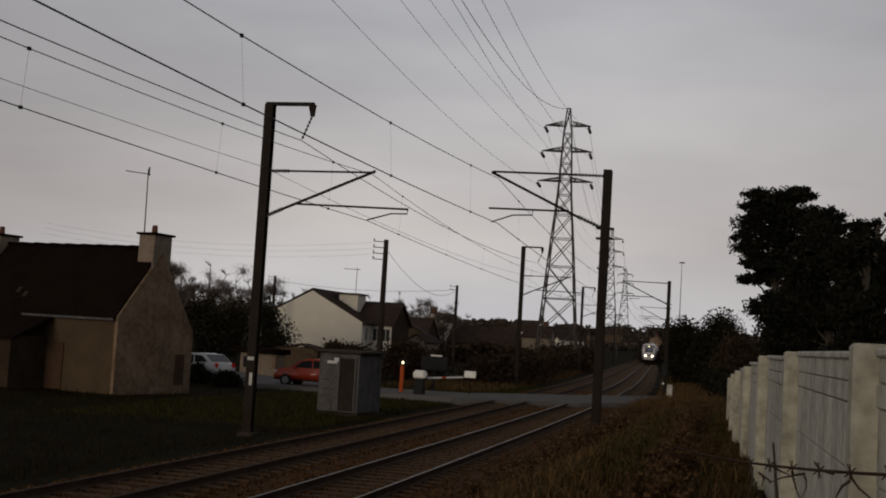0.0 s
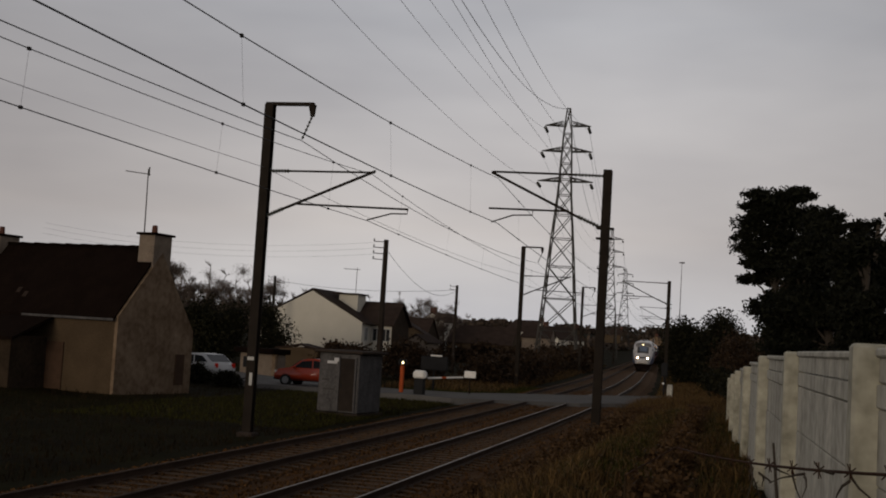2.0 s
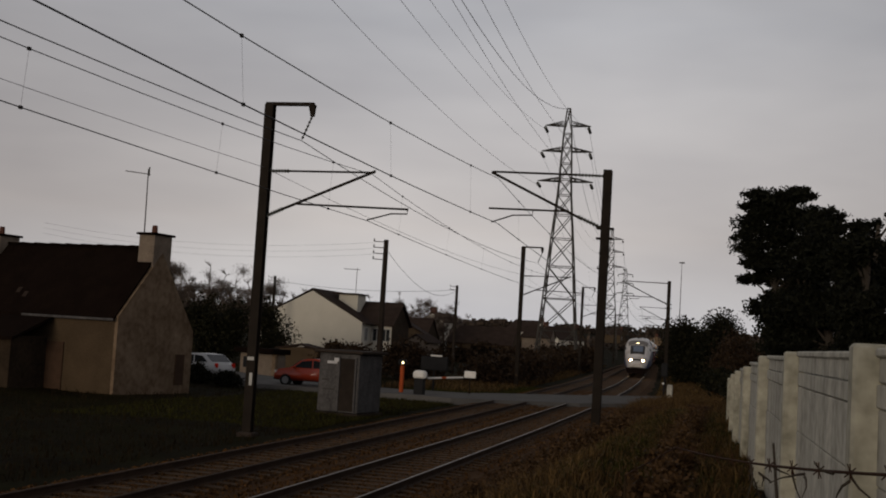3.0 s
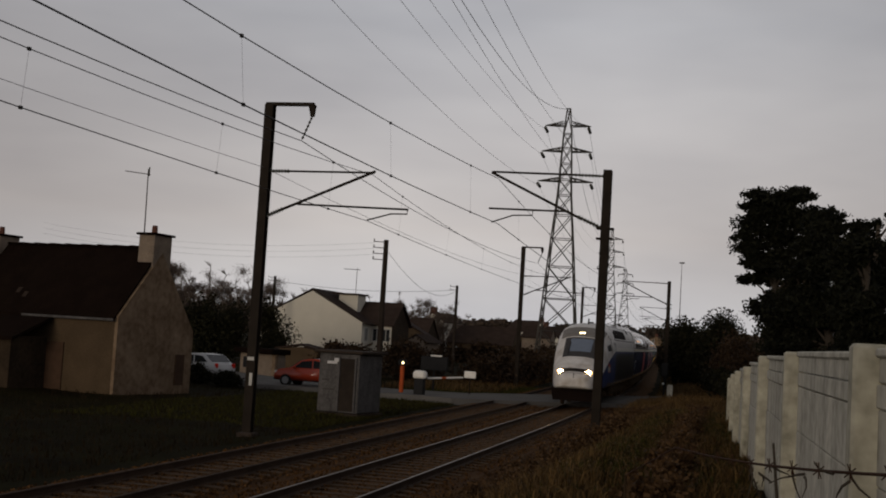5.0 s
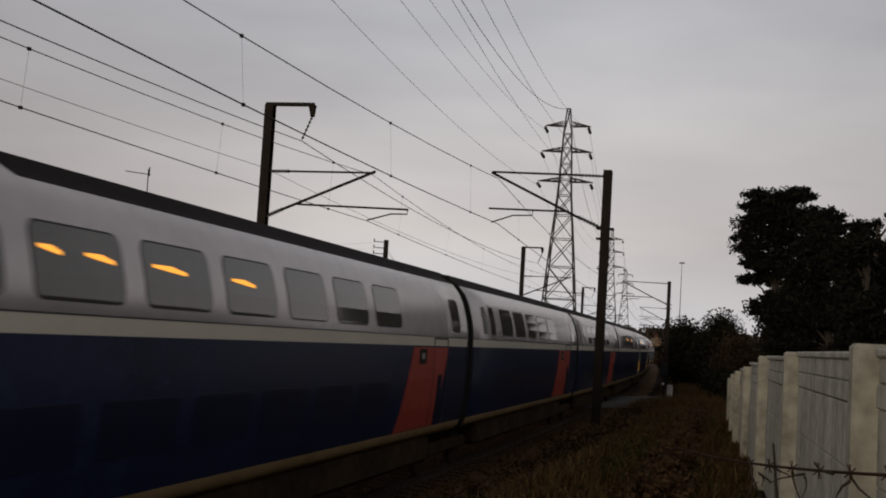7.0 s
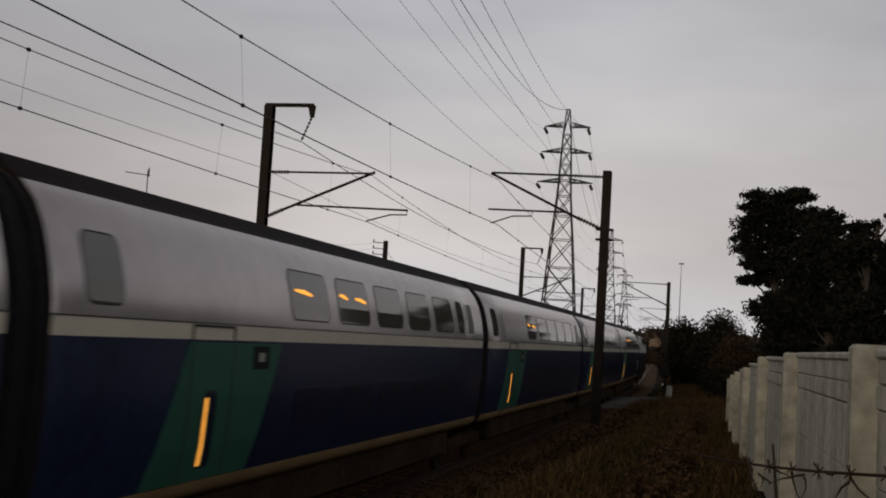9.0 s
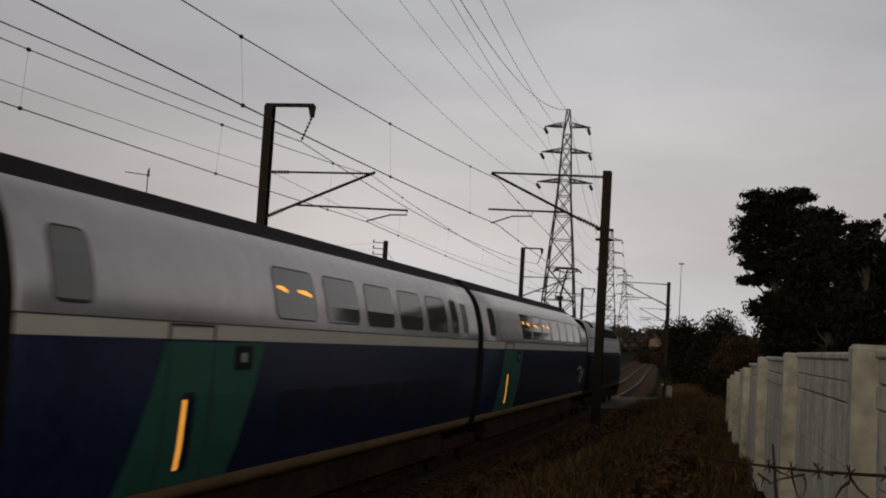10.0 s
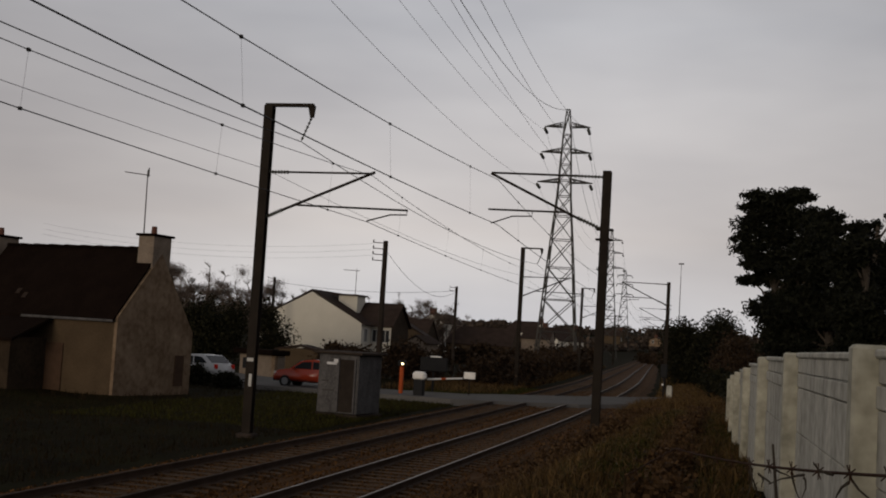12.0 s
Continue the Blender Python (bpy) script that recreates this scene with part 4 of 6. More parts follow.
def car(name, x, y, z, turn, paint, label):
    """A small hatchback, 3.9 m long, along x."""
    c = tagged(empty(name, pose(x, y, z, 0, 0, turn)), label, "car", "parked cars")
    side = [(-1.95, 0.32), (1.92, 0.32), (1.95, 0.62), (1.75, 0.86), (0.98, 0.98), (0.35, 1.42), (-0.1, 1.50), (-1.0, 1.46), (-1.62, 1.05), (-1.95, 0.92)]
    q = Matrix(((1, 0, 0, 0), (0, 1, 0, 0), (0, 0, 1, 0), (0, 0, 0, 1)))
    b = prism(bmesh.new(), [(a, h) for a, h in side], -0.82, 0.82, q)
    bmesh.ops.bevel(b, geom=list(b.edges), offset=0.07, segments=2, affect="EDGES")
    part("body", b, paint, c, smooth=True)
    for s in (-1, 1):
        for poly in ([(0.80, 1.0), (0.30, 1.34), (-0.25, 1.40), (-0.25, 1.0)], [(-0.33, 1.0), (-0.33, 1.40), (-0.95, 1.36), (-1.35, 1.06)]):
            part("side_window", prism(bmesh.new(), poly, s * 0.815, s * 0.83), M_DARKGLASS, c)
        for xx in (-1.2, 1.22):
            t = part("wheel", tube(bmesh.new(), [(xx, s * 0.66, 0.31), (xx, s * 0.85, 0.31)], 0.31, 18), M_TYRE, c)
            part("rim", tube(bmesh.new(), [(xx, s * 0.84, 0.31), (xx, s * 0.865, 0.31)], 0.19, 12), M_RIM, t)
        b = bmesh.new()
        box(b, (1.82, s * 0.6, 0.72), (0.22, 0.34, 0.15), bevel=0.04)
        part("headlight", b, M_FRAME, c)
        b = bmesh.new()
        box(b, (-1.90, s * 0.64, 0.88), (0.14, 0.22, 0.26), bevel=0.03)
        part("rear_light", b, M_TAILRED, c)
        b = bmesh.new()
        box(b, (0.72, s * 0.93, 1.02), (0.12, 0.2, 0.13), bevel=0.03)
        part("mirror", b, paint, c)
    part("windscreen", prism(bmesh.new(), [(0.98, 1.0), (0.40, 1.40), (0.43, 1.42), (1.02, 1.01)], -0.68, 0.68), M_DARKGLASS, c)
    part("rear_window", prism(bmesh.new(), [(-1.07, 1.43), (-1.58, 1.08), (-1.62, 1.09), (-1.10, 1.45)], -0.66, 0.66), M_DARKGLASS, c)
    b = bmesh.new()
    box(b, (0, 0, 0.36), (3.92, 1.5, 0.12), bevel=0.03)
    part("bumper", b, M_BLACK, c)
    return c


def build_cars():
    car("red_hatchback", -14.6, 60.6, -0.14, 176, M_REDCAR, "red hatchback parked beside the road")
    car("white_car", -22.1, 62.8, -0.28, 158, M_WHITECAR, "white car half hidden behind the stone house")


# ---------------------------------------------------------------- concrete fence
FENCE = [(2.6, 8.03, 2.98), (6.75, 7.80, 2.99), (11.6, 7.64, 2.95), (16.7, 7.50, 2.90), (21.8, 7.34, 2.70), (27.0, 7.2, 2.55), (32, 7.1, 2.4), (37, 7.0, 2.2)]


def build_fence():
    f = tagged(empty("concrete_fence", pose(0, 0, 0)), "weathered whitish precast concrete panel fence", "fence")
    for y, x, top in FENCE:
        b = bmesh.new()
        base = ground(x, y) - 0.5
        box(b, (x, y, (top + base) / 2), (0.21, 0.27, top - base), bevel=0.02)
        # every post takes the lowered tone, as its front catches more sun
        part("post", b, M_MOSSDARK, f, "mossy concrete post" if y < 8 else "")
    rng = random.Random(3)
    for (y0, x0, t0), (y1, x1, t1) in zip(FENCE, FENCE[1:]):
        top, base = (t0 + t1) / 2 - 0.06, (ground(x0, y0) + ground(x1, y1)) / 2 - 0.4
        a, z = math.atan2(y1 - y0, x1 - x0), top
        for i, h in enumerate((0.14, 0.13, 0.40, 0.40, 0.40, 0.40, 0.4)):
            z -= h
            if z < base - 0.1:
                break
            b = bmesh.new()
            box(b, ((x0 + x1) / 2 + 0.05 + rng.uniform(-0.008, 0.008), (y0 + y1) / 2, z + h / 2), (math.hypot(x1 - x0, y1 - y0) - 0.2, 0.055 if i != 1 else 0.085, h - (0.010 if i < 3 else 0.004)), rz=a, bevel=0.006)
            part("panel", b, M_CONC, f)
        b = bmesh.new()
        box(b, ((x0 + x1) / 2 + 0.05, (y0 + y1) / 2, top + 0.02), (math.hypot(x1 - x0, y1 - y0) - 0.18, 0.11, 0.05), rz=a, bevel=0.012)
        part("coping", b, M_CONC, f)
    w = tagged(empty("barbed_wire", pose(0, 0, 0)), "rusty sagging barbed wire strand with dead vine", "wire")
    line = sag((6.3, 9.6, 1.9), (6.75, 8.0, 2.27), 0.0, 4)[:-1] + sag((6.75, 8.0, 2.27), (7.62, 3.87, 2.56), 0.03, 22)
    part("strand", tube(bmesh.new(), line, 0.006, 5), M_RUST, w)
    b = bmesh.new()
    for k in range(1, 26, 2):
        b = bmesh.new()
        q = line[k]
        for d in ((0, 0.01, 0.03), (0.01, 0, -0.03), (0.02, 0.02, 0.015)):
            tube(b, [q - Vector(d), q + Vector(d)], 0.003, 4)
        part("barb", b, M_RUST, w)
    part("picket", tube(bmesh.new(), [(6.3, 9.6, 0.7), (6.3, 9.6, 1.9)], 0.012, 6), M_UNDER, w)
    b = bmesh.new()
    rng = random.Random(9)
    for k in range(13):
        q = line[rng.randint(15, 23)] + Vector((0, 0, rng.uniform(-0.05, 0.02)))
        pts = [q]
        d = Vector((rng.uniform(-1, 1), rng.uniform(-1, 1), rng.uniform(-0.8, 0.5))) * 0.035
        for j in range(4):
            d = d + Vector((rng.uniform(-1, 1), rng.uniform(-1, 1), rng.uniform(-1, 0.8))) * 0.018
            pts.append(pts[-1] + d)
        tube(b, pts, 0.006, 4, 0.002)
    part("dead_vine", b, M_TRUNK, w)
    s = tagged(empty("dead_stalk", pose(7.36, 7.2, 1.2)), "dead brown stalk against the fence", "plant")
    part("stalk", tube(bmesh.new(), [(0.05, 0, 0), (0.02, 0, 0.7), (-0.03, 0, 1.2)], 0.018, 5, 0.007), M_TRUNK, s)


# ---------------------------------------------------------------- plants
def limb(b, rng, p, d, r, n):
    """A crooked, tapering limb; returns its points."""
    pts = [Vector(p)]
    d = Vector(d)
    for i in range(n):
        d = d + Vector((rng.uniform(-1, 1), rng.uniform(-1, 1), rng.uniform(-0.6, 0.8))) * d.length * 0.18
        pts.append(pts[-1] + d)
    tube(b, pts, r, 6, r * 0.4)
    return pts


def pine(x, y, base, height, blobs, n, label, seed, size=0.26):
    rng, nr = random.Random(seed), np.random.default_rng(seed)
    t = tagged(empty("pine_tree", pose(x, y, base)), label, "tree", "pines behind the fence")
    b = bmesh.new()
    tube(b, [(0, 0, -0.3), (0.1, 0, height * 0.3), (-0.1, 0.1, height * 0.6), (0.1, 0, height * 0.88)], 0.30, 9, 0.10)
    part("trunk", b, M_TRUNK, t)
    for q in blobs:
        b = bmesh.new()
        z0 = min(max(q[2] - 1.2 - 0.3 * abs(q[0]), height * 0.28), height * 0.82)
        tip, a = Vector(q[:3]), Vector((0, 0, z0))
        tube(b, [a, a.lerp(tip, 0.5) + Vector((0, 0, 0.25)), tip], 0.09, 5, 0.03)
        part("limb", b, M_TRUNK, t)
    tufts = []
    for x0, y0, z0, a, c, d in blobs:
        tufts.append((x0, y0, z0, a * 0.85, c * 0.85, d * 0.8))
        for k in range(7):
            u, w = rng.uniform(0, 6.28), rng.uniform(-0.8, 0.9)
            e, f = math.sqrt(1 - min(0.95, w * w)), rng.uniform(0.20, 0.42)
            tufts.append((x0 + a * 0.82 * e * math.cos(u), y0 + c * 0.82 * e * math.sin(u), z0 + d * 0.85 * w, a * f, c * f, d * f * 0.85))
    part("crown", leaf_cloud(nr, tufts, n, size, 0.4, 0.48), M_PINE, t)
    return t


def blob_crown(rng, n, sx, sy, z0, z1, r0, r1):
    out = []
    for i in range(n):
        z = rng.uniform(z0, z1)
        k = math.sqrt(max(0.05, 1 - ((z - (z0 + z1) / 2) / (0.62 * (z1 - z0))) ** 2))
        a, q = rng.uniform(0, 6.28), rng.uniform(0.3, 1)
        r = rng.uniform(r0, r1)
        out.append((math.cos(a) * sx * k * q, math.sin(a) * sy * k * q, z, r * 1.15, r * 1.15, r * 0.75))
    return out


def bare_tree(x, y, base, h, seed, spread=0.42):
    rng = random.Random(seed)
    t = tagged(empty("bare_tree", pose(x, y, base)), "leafless winter tree with fine grey twigs", "tree", "bare trees")
    b = bmesh.new()
    tube(b, [(0, 0, -0.3), (0.05, 0, h * 0.22), (0, 0.1, h * 0.45)], 0.028 * h, 8, 0.015 * h)
    part("trunk", b, M_TRUNK, t)
    limbs, twigs = bmesh.new(), bmesh.new()
    for i in range(20):
        a, z = rng.uniform(0, 6.28), h * rng.uniform(0.16, 0.45)
        s = rng.uniform(0.09, 0.15) * h
        pts = limb(limbs, rng, (0, 0, z), (math.cos(a) * s * spread * 1.5, math.sin(a) * s * spread * 1.5, s * rng.uniform(0.5, 0.9)), 0.010 * h, 4)
        for j in range(30):
            q = pts[rng.randint(1, 4)]
            d = Vector((rng.uniform(-1, 1), rng.uniform(-1, 1), rng.uniform(0.1, 1.2))) * h * 0.055
            e = q + d
            tube(twigs, [q, e], 0.0035 * h, 3, 0.002 * h, cap=False)
            for k in range(3):
                tube(twigs, [q.lerp(e, 0.4 + 0.2 * k), e + Vector((rng.uniform(-1, 1), rng.uniform(-1, 1), rng.uniform(-0.2, 1))) * h * 0.04], 0.002 * h, 3, 0.0012 * h, cap=False)
    part("branch", limbs, M_TWIG, t)
    tw = part("twig", twigs, M_TWIG, t)
    nr = np.random.default_rng(seed)
    blobs = blob_crown(rng, 16, h * 0.20, h * 0.20, h * 0.45, h * 0.95, h * 0.07, h * 0.12)
    tagged(part("fine_twig", leaf_cloud(nr, blobs, 4200, h * 0.026, 0.04, 0.6), M_TWIG, t), kind="stuff")
    tagged(tw, kind="stuff")


def hedge(name, label, cat, pts, w, h, n, size, material, seed, base=None):
    """A ragged row of growth along pts."""
    rng, nr = random.Random(seed), np.random.default_rng(seed)
    blobs = []
    for (x0, y0), (x1, y1) in zip(pts, pts[1:]):
        d = math.hypot(x1 - x0, y1 - y0)
        for i in range(max(2, int(d / (w * 0.55)))):
            k = rng.random()
            x, y = x0 + (x1 - x0) * k + rng.uniform(-w, w) * 0.4, y0 + (y1 - y0) * k + rng.uniform(-w, w) * 0.4
            g = ground(x, y)
            hh = h * rng.uniform(0.6, 1.0)
            blobs.append((x, y, g + hh * 0.35, w * 0.6, w * 0.6, hh * 0.4))
            blobs.append((x + rng.uniform(-0.3, 0.3) * w, y, g + hh * 0.72, w * 0.42, w * 0.42, hh * 0.3))
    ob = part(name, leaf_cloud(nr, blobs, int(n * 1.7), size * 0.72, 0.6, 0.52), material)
    return tagged(ob, label, cat, kind="stuff")


def blades(name, label, n, where, length, width, material, seed, lean=0.5):
    """Grass: n bent blades; where gives arrays x, y."""
    r = np.random.default_rng(seed)
    x, y = where(r, n)
    z = np.array([ground(a, b) for a, b in zip(x, y)]) - 0.03
    P = np.stack([x, y, z], 1)
    a = r.uniform(0, 6.28, n)
    side = np.stack([np.cos(a), np.sin(a), 0 * a], 1) * (width * r.uniform(0.5, 1.2, n))[:, None]
    L = (length * r.uniform(0.35, 1.15, n))[:, None]
    b = r.uniform(0, 6.28, n)
    out = np.stack([np.cos(b), np.sin(b), 0 * b], 1) * r.uniform(0.1, lean, n)[:, None]
    up = np.array([0, 0, 1.0])
    v = np.stack([P - side, P + side, P + (up * 0.6 + out * 0.35) * L + side * 0.6, P + (up * 0.6 + out * 0.35) * L - side * 0.6, P + (up * (1 - 0.25 * lean) + out) * L], 1).reshape(-1, 3)
    i = np.arange(n) * 5
    f = np.stack([i, i + 1, i + 2, i + 3], 1).tolist() + np.stack([i + 3, i + 2, i + 4], 1).tolist()
    ob = part(name, (v.tolist(), [], f), material)
    tagged(ob, label, "grass", kind="stuff")


def build_plants():
    r = random.Random(21)
    # tall pine, then the darker group beside it
    tall = [(-0.9, 0, 11.2, 1.6, 1.5, 1.0), (0.9, 0.3, 11.6, 1.5, 1.5, 0.8), (-1.4, 0, 9.6, 1.7, 1.6, 1.0), (1.4, -0.3, 9.9, 1.9, 1.6, 1.2), (0, 0, 10.6, 1.9, 1.7, 1.1), (-1.7, 0.3, 8.2, 1.5, 1.4, 0.9), (1.7, 0, 8.2, 1.8, 1.5, 1.0), (0.2, 0, 8.8, 1.6, 1.5, 0.9), (-1.0, 0, 6.9, 1.2, 1.2, 0.55), (1.9, 0, 6.4, 1.2, 1.2, 0.5), (0.8, 0, 4.9, 1.6, 1.6, 0.9), (-0.7, 0, 4.0, 1.5, 1.5, 0.9), (1.6, 0, 3.2, 1.7, 1.6, 1.2), (2.9, 0, 9.3, 1.2, 1.3, 0.8), (3.2, 0, 7.4, 1.4, 1.3, 0.8), (2.8, 0, 5.2, 1.3, 1.3, 0.9), (1.0, 0, 6.9, 1.4, 1.3, 0.6), (2.2, 0, 4.0, 1.5, 1.4, 1.0), (-1.2, 0.4, 7.5, 1.2, 1.1, 0.7), (0.1, 0, 7.6, 1.3, 1.2, 0.8), (-0.3, 0.3, 6.2, 1.1, 1.0, 0.7), (1.2, 0.2, 5.9, 1.2, 1.1, 0.8), (0.3, 0, 2.6, 1.6, 1.5, 1.0), (-1.6, 0, 6.0, 0.9, 0.9, 0.4)]
    pine(9.4, 82.5, 2.0, 12.4, tall, 76000, "tall dark pine with an open crown and bare trunk", 5, 0.12)
    for x, y, top, sx, n, s in ((12.3, 74, 11.9, 2.2, 36000, 6), (14.5, 71, 12.0, 2.6, 36000, 7), (13.3, 63, 9.4, 1.9, 30000, 8), (16.8, 72, 12.2, 2.6, 28000, 9), (10.9, 76, 8.6, 1.7, 30000, 10)):
        rr = random.Random(s)
        pine(x, y, 0.5, top - 0.5, blob_crown(rr, 22 if s in (7, 9) else 36, sx, sx, 1.4 if s not in (7, 9) else 3.4, top - 1.0, 0.7, 1.2), n, "dark broad pine in the group behind the fence", s, 0.12)
    hedge("dark_bush", "large dark evergreen bush beside the line", "bush", [(4.6, 111), (6.0, 110), (7.4, 108)], 4.2, 6.5, 52000, 0.13, M_HEDGE, 31)
    hedge("dark_bush", "dark evergreen thicket under the pines", "bush", [(9.3, 89), (11.2, 87), (12.6, 86)], 2.6, 7.4, 34000, 0.14, M_HEDGE, 46)
    # added out of view: darkens what the train's side reflects and shades its foot
    hedge("dark_hedge", "tall dark out-of-view hedge added to darken the train's reflections", "hedge", [(16.0, 18), (17.5, 34), (19.0, 50), (20.5, 64)], 3.4, 7.0, 9000, 0.5, M_HEDGE, 47)
    hedge("winter_scrub", "brown leafless scrub below the pines", "bush", [(7.6, 100), (8.6, 88), (11.5, 80), (17, 76)], 2.8, 4.8, 28000, 0.11, M_BRAMBLE, 32)
    hedge("dark_hedge", "dark low hedge beyond the fence", "hedge", [(5.6, 92), (7.4, 74), (8.8, 58), (10.5, 44)], 1.8, 2.3, 9000, 0.14, M_HEDGE, 33)
    hedge("winter_scrub", "brown scrub on the embankment left of the line", "bush", [(-10, 78), (-9.5, 88), (-10.5, 104), (-13, 125), (-15, 150), (-20, 185)], 3.2, 2.7, 26000, 0.13, M_BRAMBLE, 34)
    hedge("winter_scrub", "tall brown scrub along the far curve", "bush", [(-11.6, 140), (-15.4, 180), (-20.5, 220), (-29, 265), (-45, 330)], 3.6, 3.6, 13000, 0.24, M_BRAMBLE, 35)
    hedge("winter_scrub", "brown scrub right of the far line", "bush", [(4.5, 128), (3.5, 165), (0, 205), (-6, 250), (-16, 310)], 3.0, 3.4, 8000, 0.3, M_BRAMBLE, 36)
    hedge("dark_hedge", "tall dark conifer hedge behind the parked cars", "hedge", [(-38.5, 90), (-33, 91), (-28.2, 92)], 3.2, 5.6, 26000, 0.12, M_HEDGE, 37)
    hedge("dark_hedge", "low dark hedge before the parked cars", "hedge", [(-21.5, 59.5), (-19.0, 58.0), (-17.2, 57.0)], 1.0, 1.15, 9000, 0.07, M_HEDGE, 38)
    hedge("winter_scrub", "dark shrubs in the gardens beyond the road", "bush", [(-24, 92), (-20, 84), (-15, 82), (-11.5, 84)], 2.6, 3.0, 12000, 0.13, M_BRAMBLE, 39)
    hedge("winter_scrub", "garden trees and shrubs beyond the houses", "bush", [(-42, 150), (-33, 150), (-26, 160), (-20, 170)], 4.0, 3.2, 9000, 0.24, M_BRAMBLE, 40)
    hedge("far_woods", "brown winter woods along the skyline", "woods", [(-190, 430), (-140, 440), (-95, 450), (-60, 470), (-40, 520), (-20, 560), (30, 600), (110, 560)], 15, 6.6, 16000, 0.9, M_FARWOOD, 41)
    hedge("far_woods", "hazy wooded rise at the horizon", "woods", [(-420, 800), (-300, 820), (-200, 820), (-110, 850), (-60, 900), (20, 950), (180, 900)], 30, 8.0, 9000, 1.7, M_FARWOOD, 42)
    hedge("far_woods", "garden trees between the far houses", "woods", [(-75, 240), (-58, 230), (-46, 225), (-34, 232), (-26, 240)], 6, 4.9, 9000, 0.4, M_FARWOOD, 43)
    for i, (x, y, h) in enumerate([(-57, 130, 9.2), (-53.5, 131, 8.6), (-50, 132, 8.8), (-60.5, 133, 8.6), (-48, 136, 8.2), (-40, 166, 7.2), (-36.5, 166, 7.4), (-33.5, 167, 7.0), (-44, 165, 7.4)]):
        bare_tree(x, y, -0.2, h * 1.14, 60 + i)

    def verge(r, n):
        y = 5 + 50 * r.uniform(0, 1, n) ** 1.5
        return r.uniform(2.4, 7.4, n), y

    def left_verge(r, n):
        y = 36 + 24 * r.uniform(0, 1, n)
        return -6.0 - 9 * r.uniform(0, 1, n) ** 1.3, y

    def left_bank(r, n):
        y = 16 + 44 * r.uniform(0, 1, n)
        return -6.0 - 17 * r.uniform(0, 1, n) ** 1.3, y

    def clumps(r, n):
        k = 60
        cx, cy = r.uniform(2.6, 7.2, k), 6 + 40 * r.uniform(0, 1, k) ** 1.4
        i = r.integers(0, k, n)
        return cx[i] + r.normal(0, 0.22, n), cy[i] + r.normal(0, 0.35, n)

    def far_verge(r, n):
        return r.uniform(-12, -5.8, n), r.uniform(64, 82, n)

    def right_far(r, n):
        return r.uniform(2.6, 8, n), r.uniform(50, 100, n)

    blades("dry_grass", "long dead brown grass on the bank", 52000, verge, 0.24, 0.009, M_DRY, 71, 1.2)
    blades("rough_grass", "short dull green grass on the bank", 62000, verge, 0.22, 0.010, M_GREEN, 72, 1.0)
    blades("weed_clumps", "taller dead weed clumps on the bank", 13000, clumps, 0.42, 0.010, M_DRY, 73, 0.9)
    blades("lineside_grass", "green grass beside the second track", 26000, left_verge, 0.18, 0.016, M_GREEN, 74, 0.7)
    blades("lineside_dead_grass", "dead grass beside the second track", 22000, left_bank, 0.22, 0.014, M_SCRAP, 75, 0.8)
    def beyond_left(r, n):
        y = 70 + 130 * r.uniform(0, 1, n) ** 1.3
        return np.array([bend(q) for q in y]) - 6.2 - r.uniform(0, 7, n), y

    def beyond_right(r, n):
        y = 74 + 110 * r.uniform(0, 1, n) ** 1.3
        return np.array([bend(q) for q in y]) + 2.7 + r.uniform(0, 6, n), y

    def crossing_edge(r, n):
        return r.uniform(2.2, 6.6, n), r.uniform(53, 66, n)

    blades("crossing_tall_grass", "tall dead grass at the edge of the crossing", 11000, crossing_edge, 0.85, 0.016, M_DRY, 81, 0.6)
    blades("far_dead_grass", "brown dead grass on the bank beyond the crossing", 20000, beyond_left, 0.55, 0.03, M_DRY, 78, 0.8)
    blades("far_rough_grass", "dull grass on the verge beyond the crossing", 12000, beyond_right, 0.45, 0.03, M_DRY, 79, 0.8)
    blades("far_green_grass", "short green grass beyond the crossing", 10000, beyond_right, 0.30, 0.03, M_GREEN, 80, 0.8)
    blades("crossing_grass", "rough grass beyond the crossing", 14000, far_verge, 0.30, 0.02, M_GREEN, 76, 0.8)
    blades("crossing_dead_grass", "dead grass right of the crossing", 14000, right_far, 0.45, 0.02, M_DRY, 77, 0.8)
    # brambles on the bank
    hedge("brambles", "tangled dead brambles beside the track", "bush", [(3.0, 17), (3.3, 24), (3.6, 32), (3.4, 42), (3.6, 52)], 1.1, 0.62, 24000, 0.045, M_BRIAR, 44)
    hedge("brambles", "tangled brambles at the foot of the fence", "bush", [(6.3, 9), (6.3, 14), (6.2, 20), (6.0, 30), (5.9, 44)], 0.5, 0.4, 9000, 0.04, M_BRIAR, 45)
    b = bmesh.new()
    box(b, (0, 0, 0.04), (0.22, 0.16, 0.07), bevel=0.02)
    q = part("stone", b, M_CONC)
    q.matrix_basis = pose(2.6, 23.5, ground(2.6, 23.5) + 0.1, 0, 8, 20)
    tagged(q, "pale flat stone lying on the bank", "stone")


# ---------------------------------------------------------------- train
PROF = [(0.0, 0.95), (1.23, 0.95), (1.33, 1.05), (1.355, 1.16), (1.415, 1.55), (1.45, 2.10), (1.45, 2.72), (1.45, 2.89), (1.443, 3.04), (1.41, 3.25), (1.36, 3.45), (1.295, 3.67), (1.19, 3.88), (1.03, 4.06), (0.82, 4.18), (0.76, 4.29), (0.40, 4.33), (0.0, 4.34)]


def side_x(z):
    for (x0, z0), (x1, z1) in zip(PROF[1:], PROF[2:]):
        if z0 <= z <= z1:
            return x0 + (x1 - x0) * (z - z0) / max(1e-6, z1 - z0)
    return 1.45


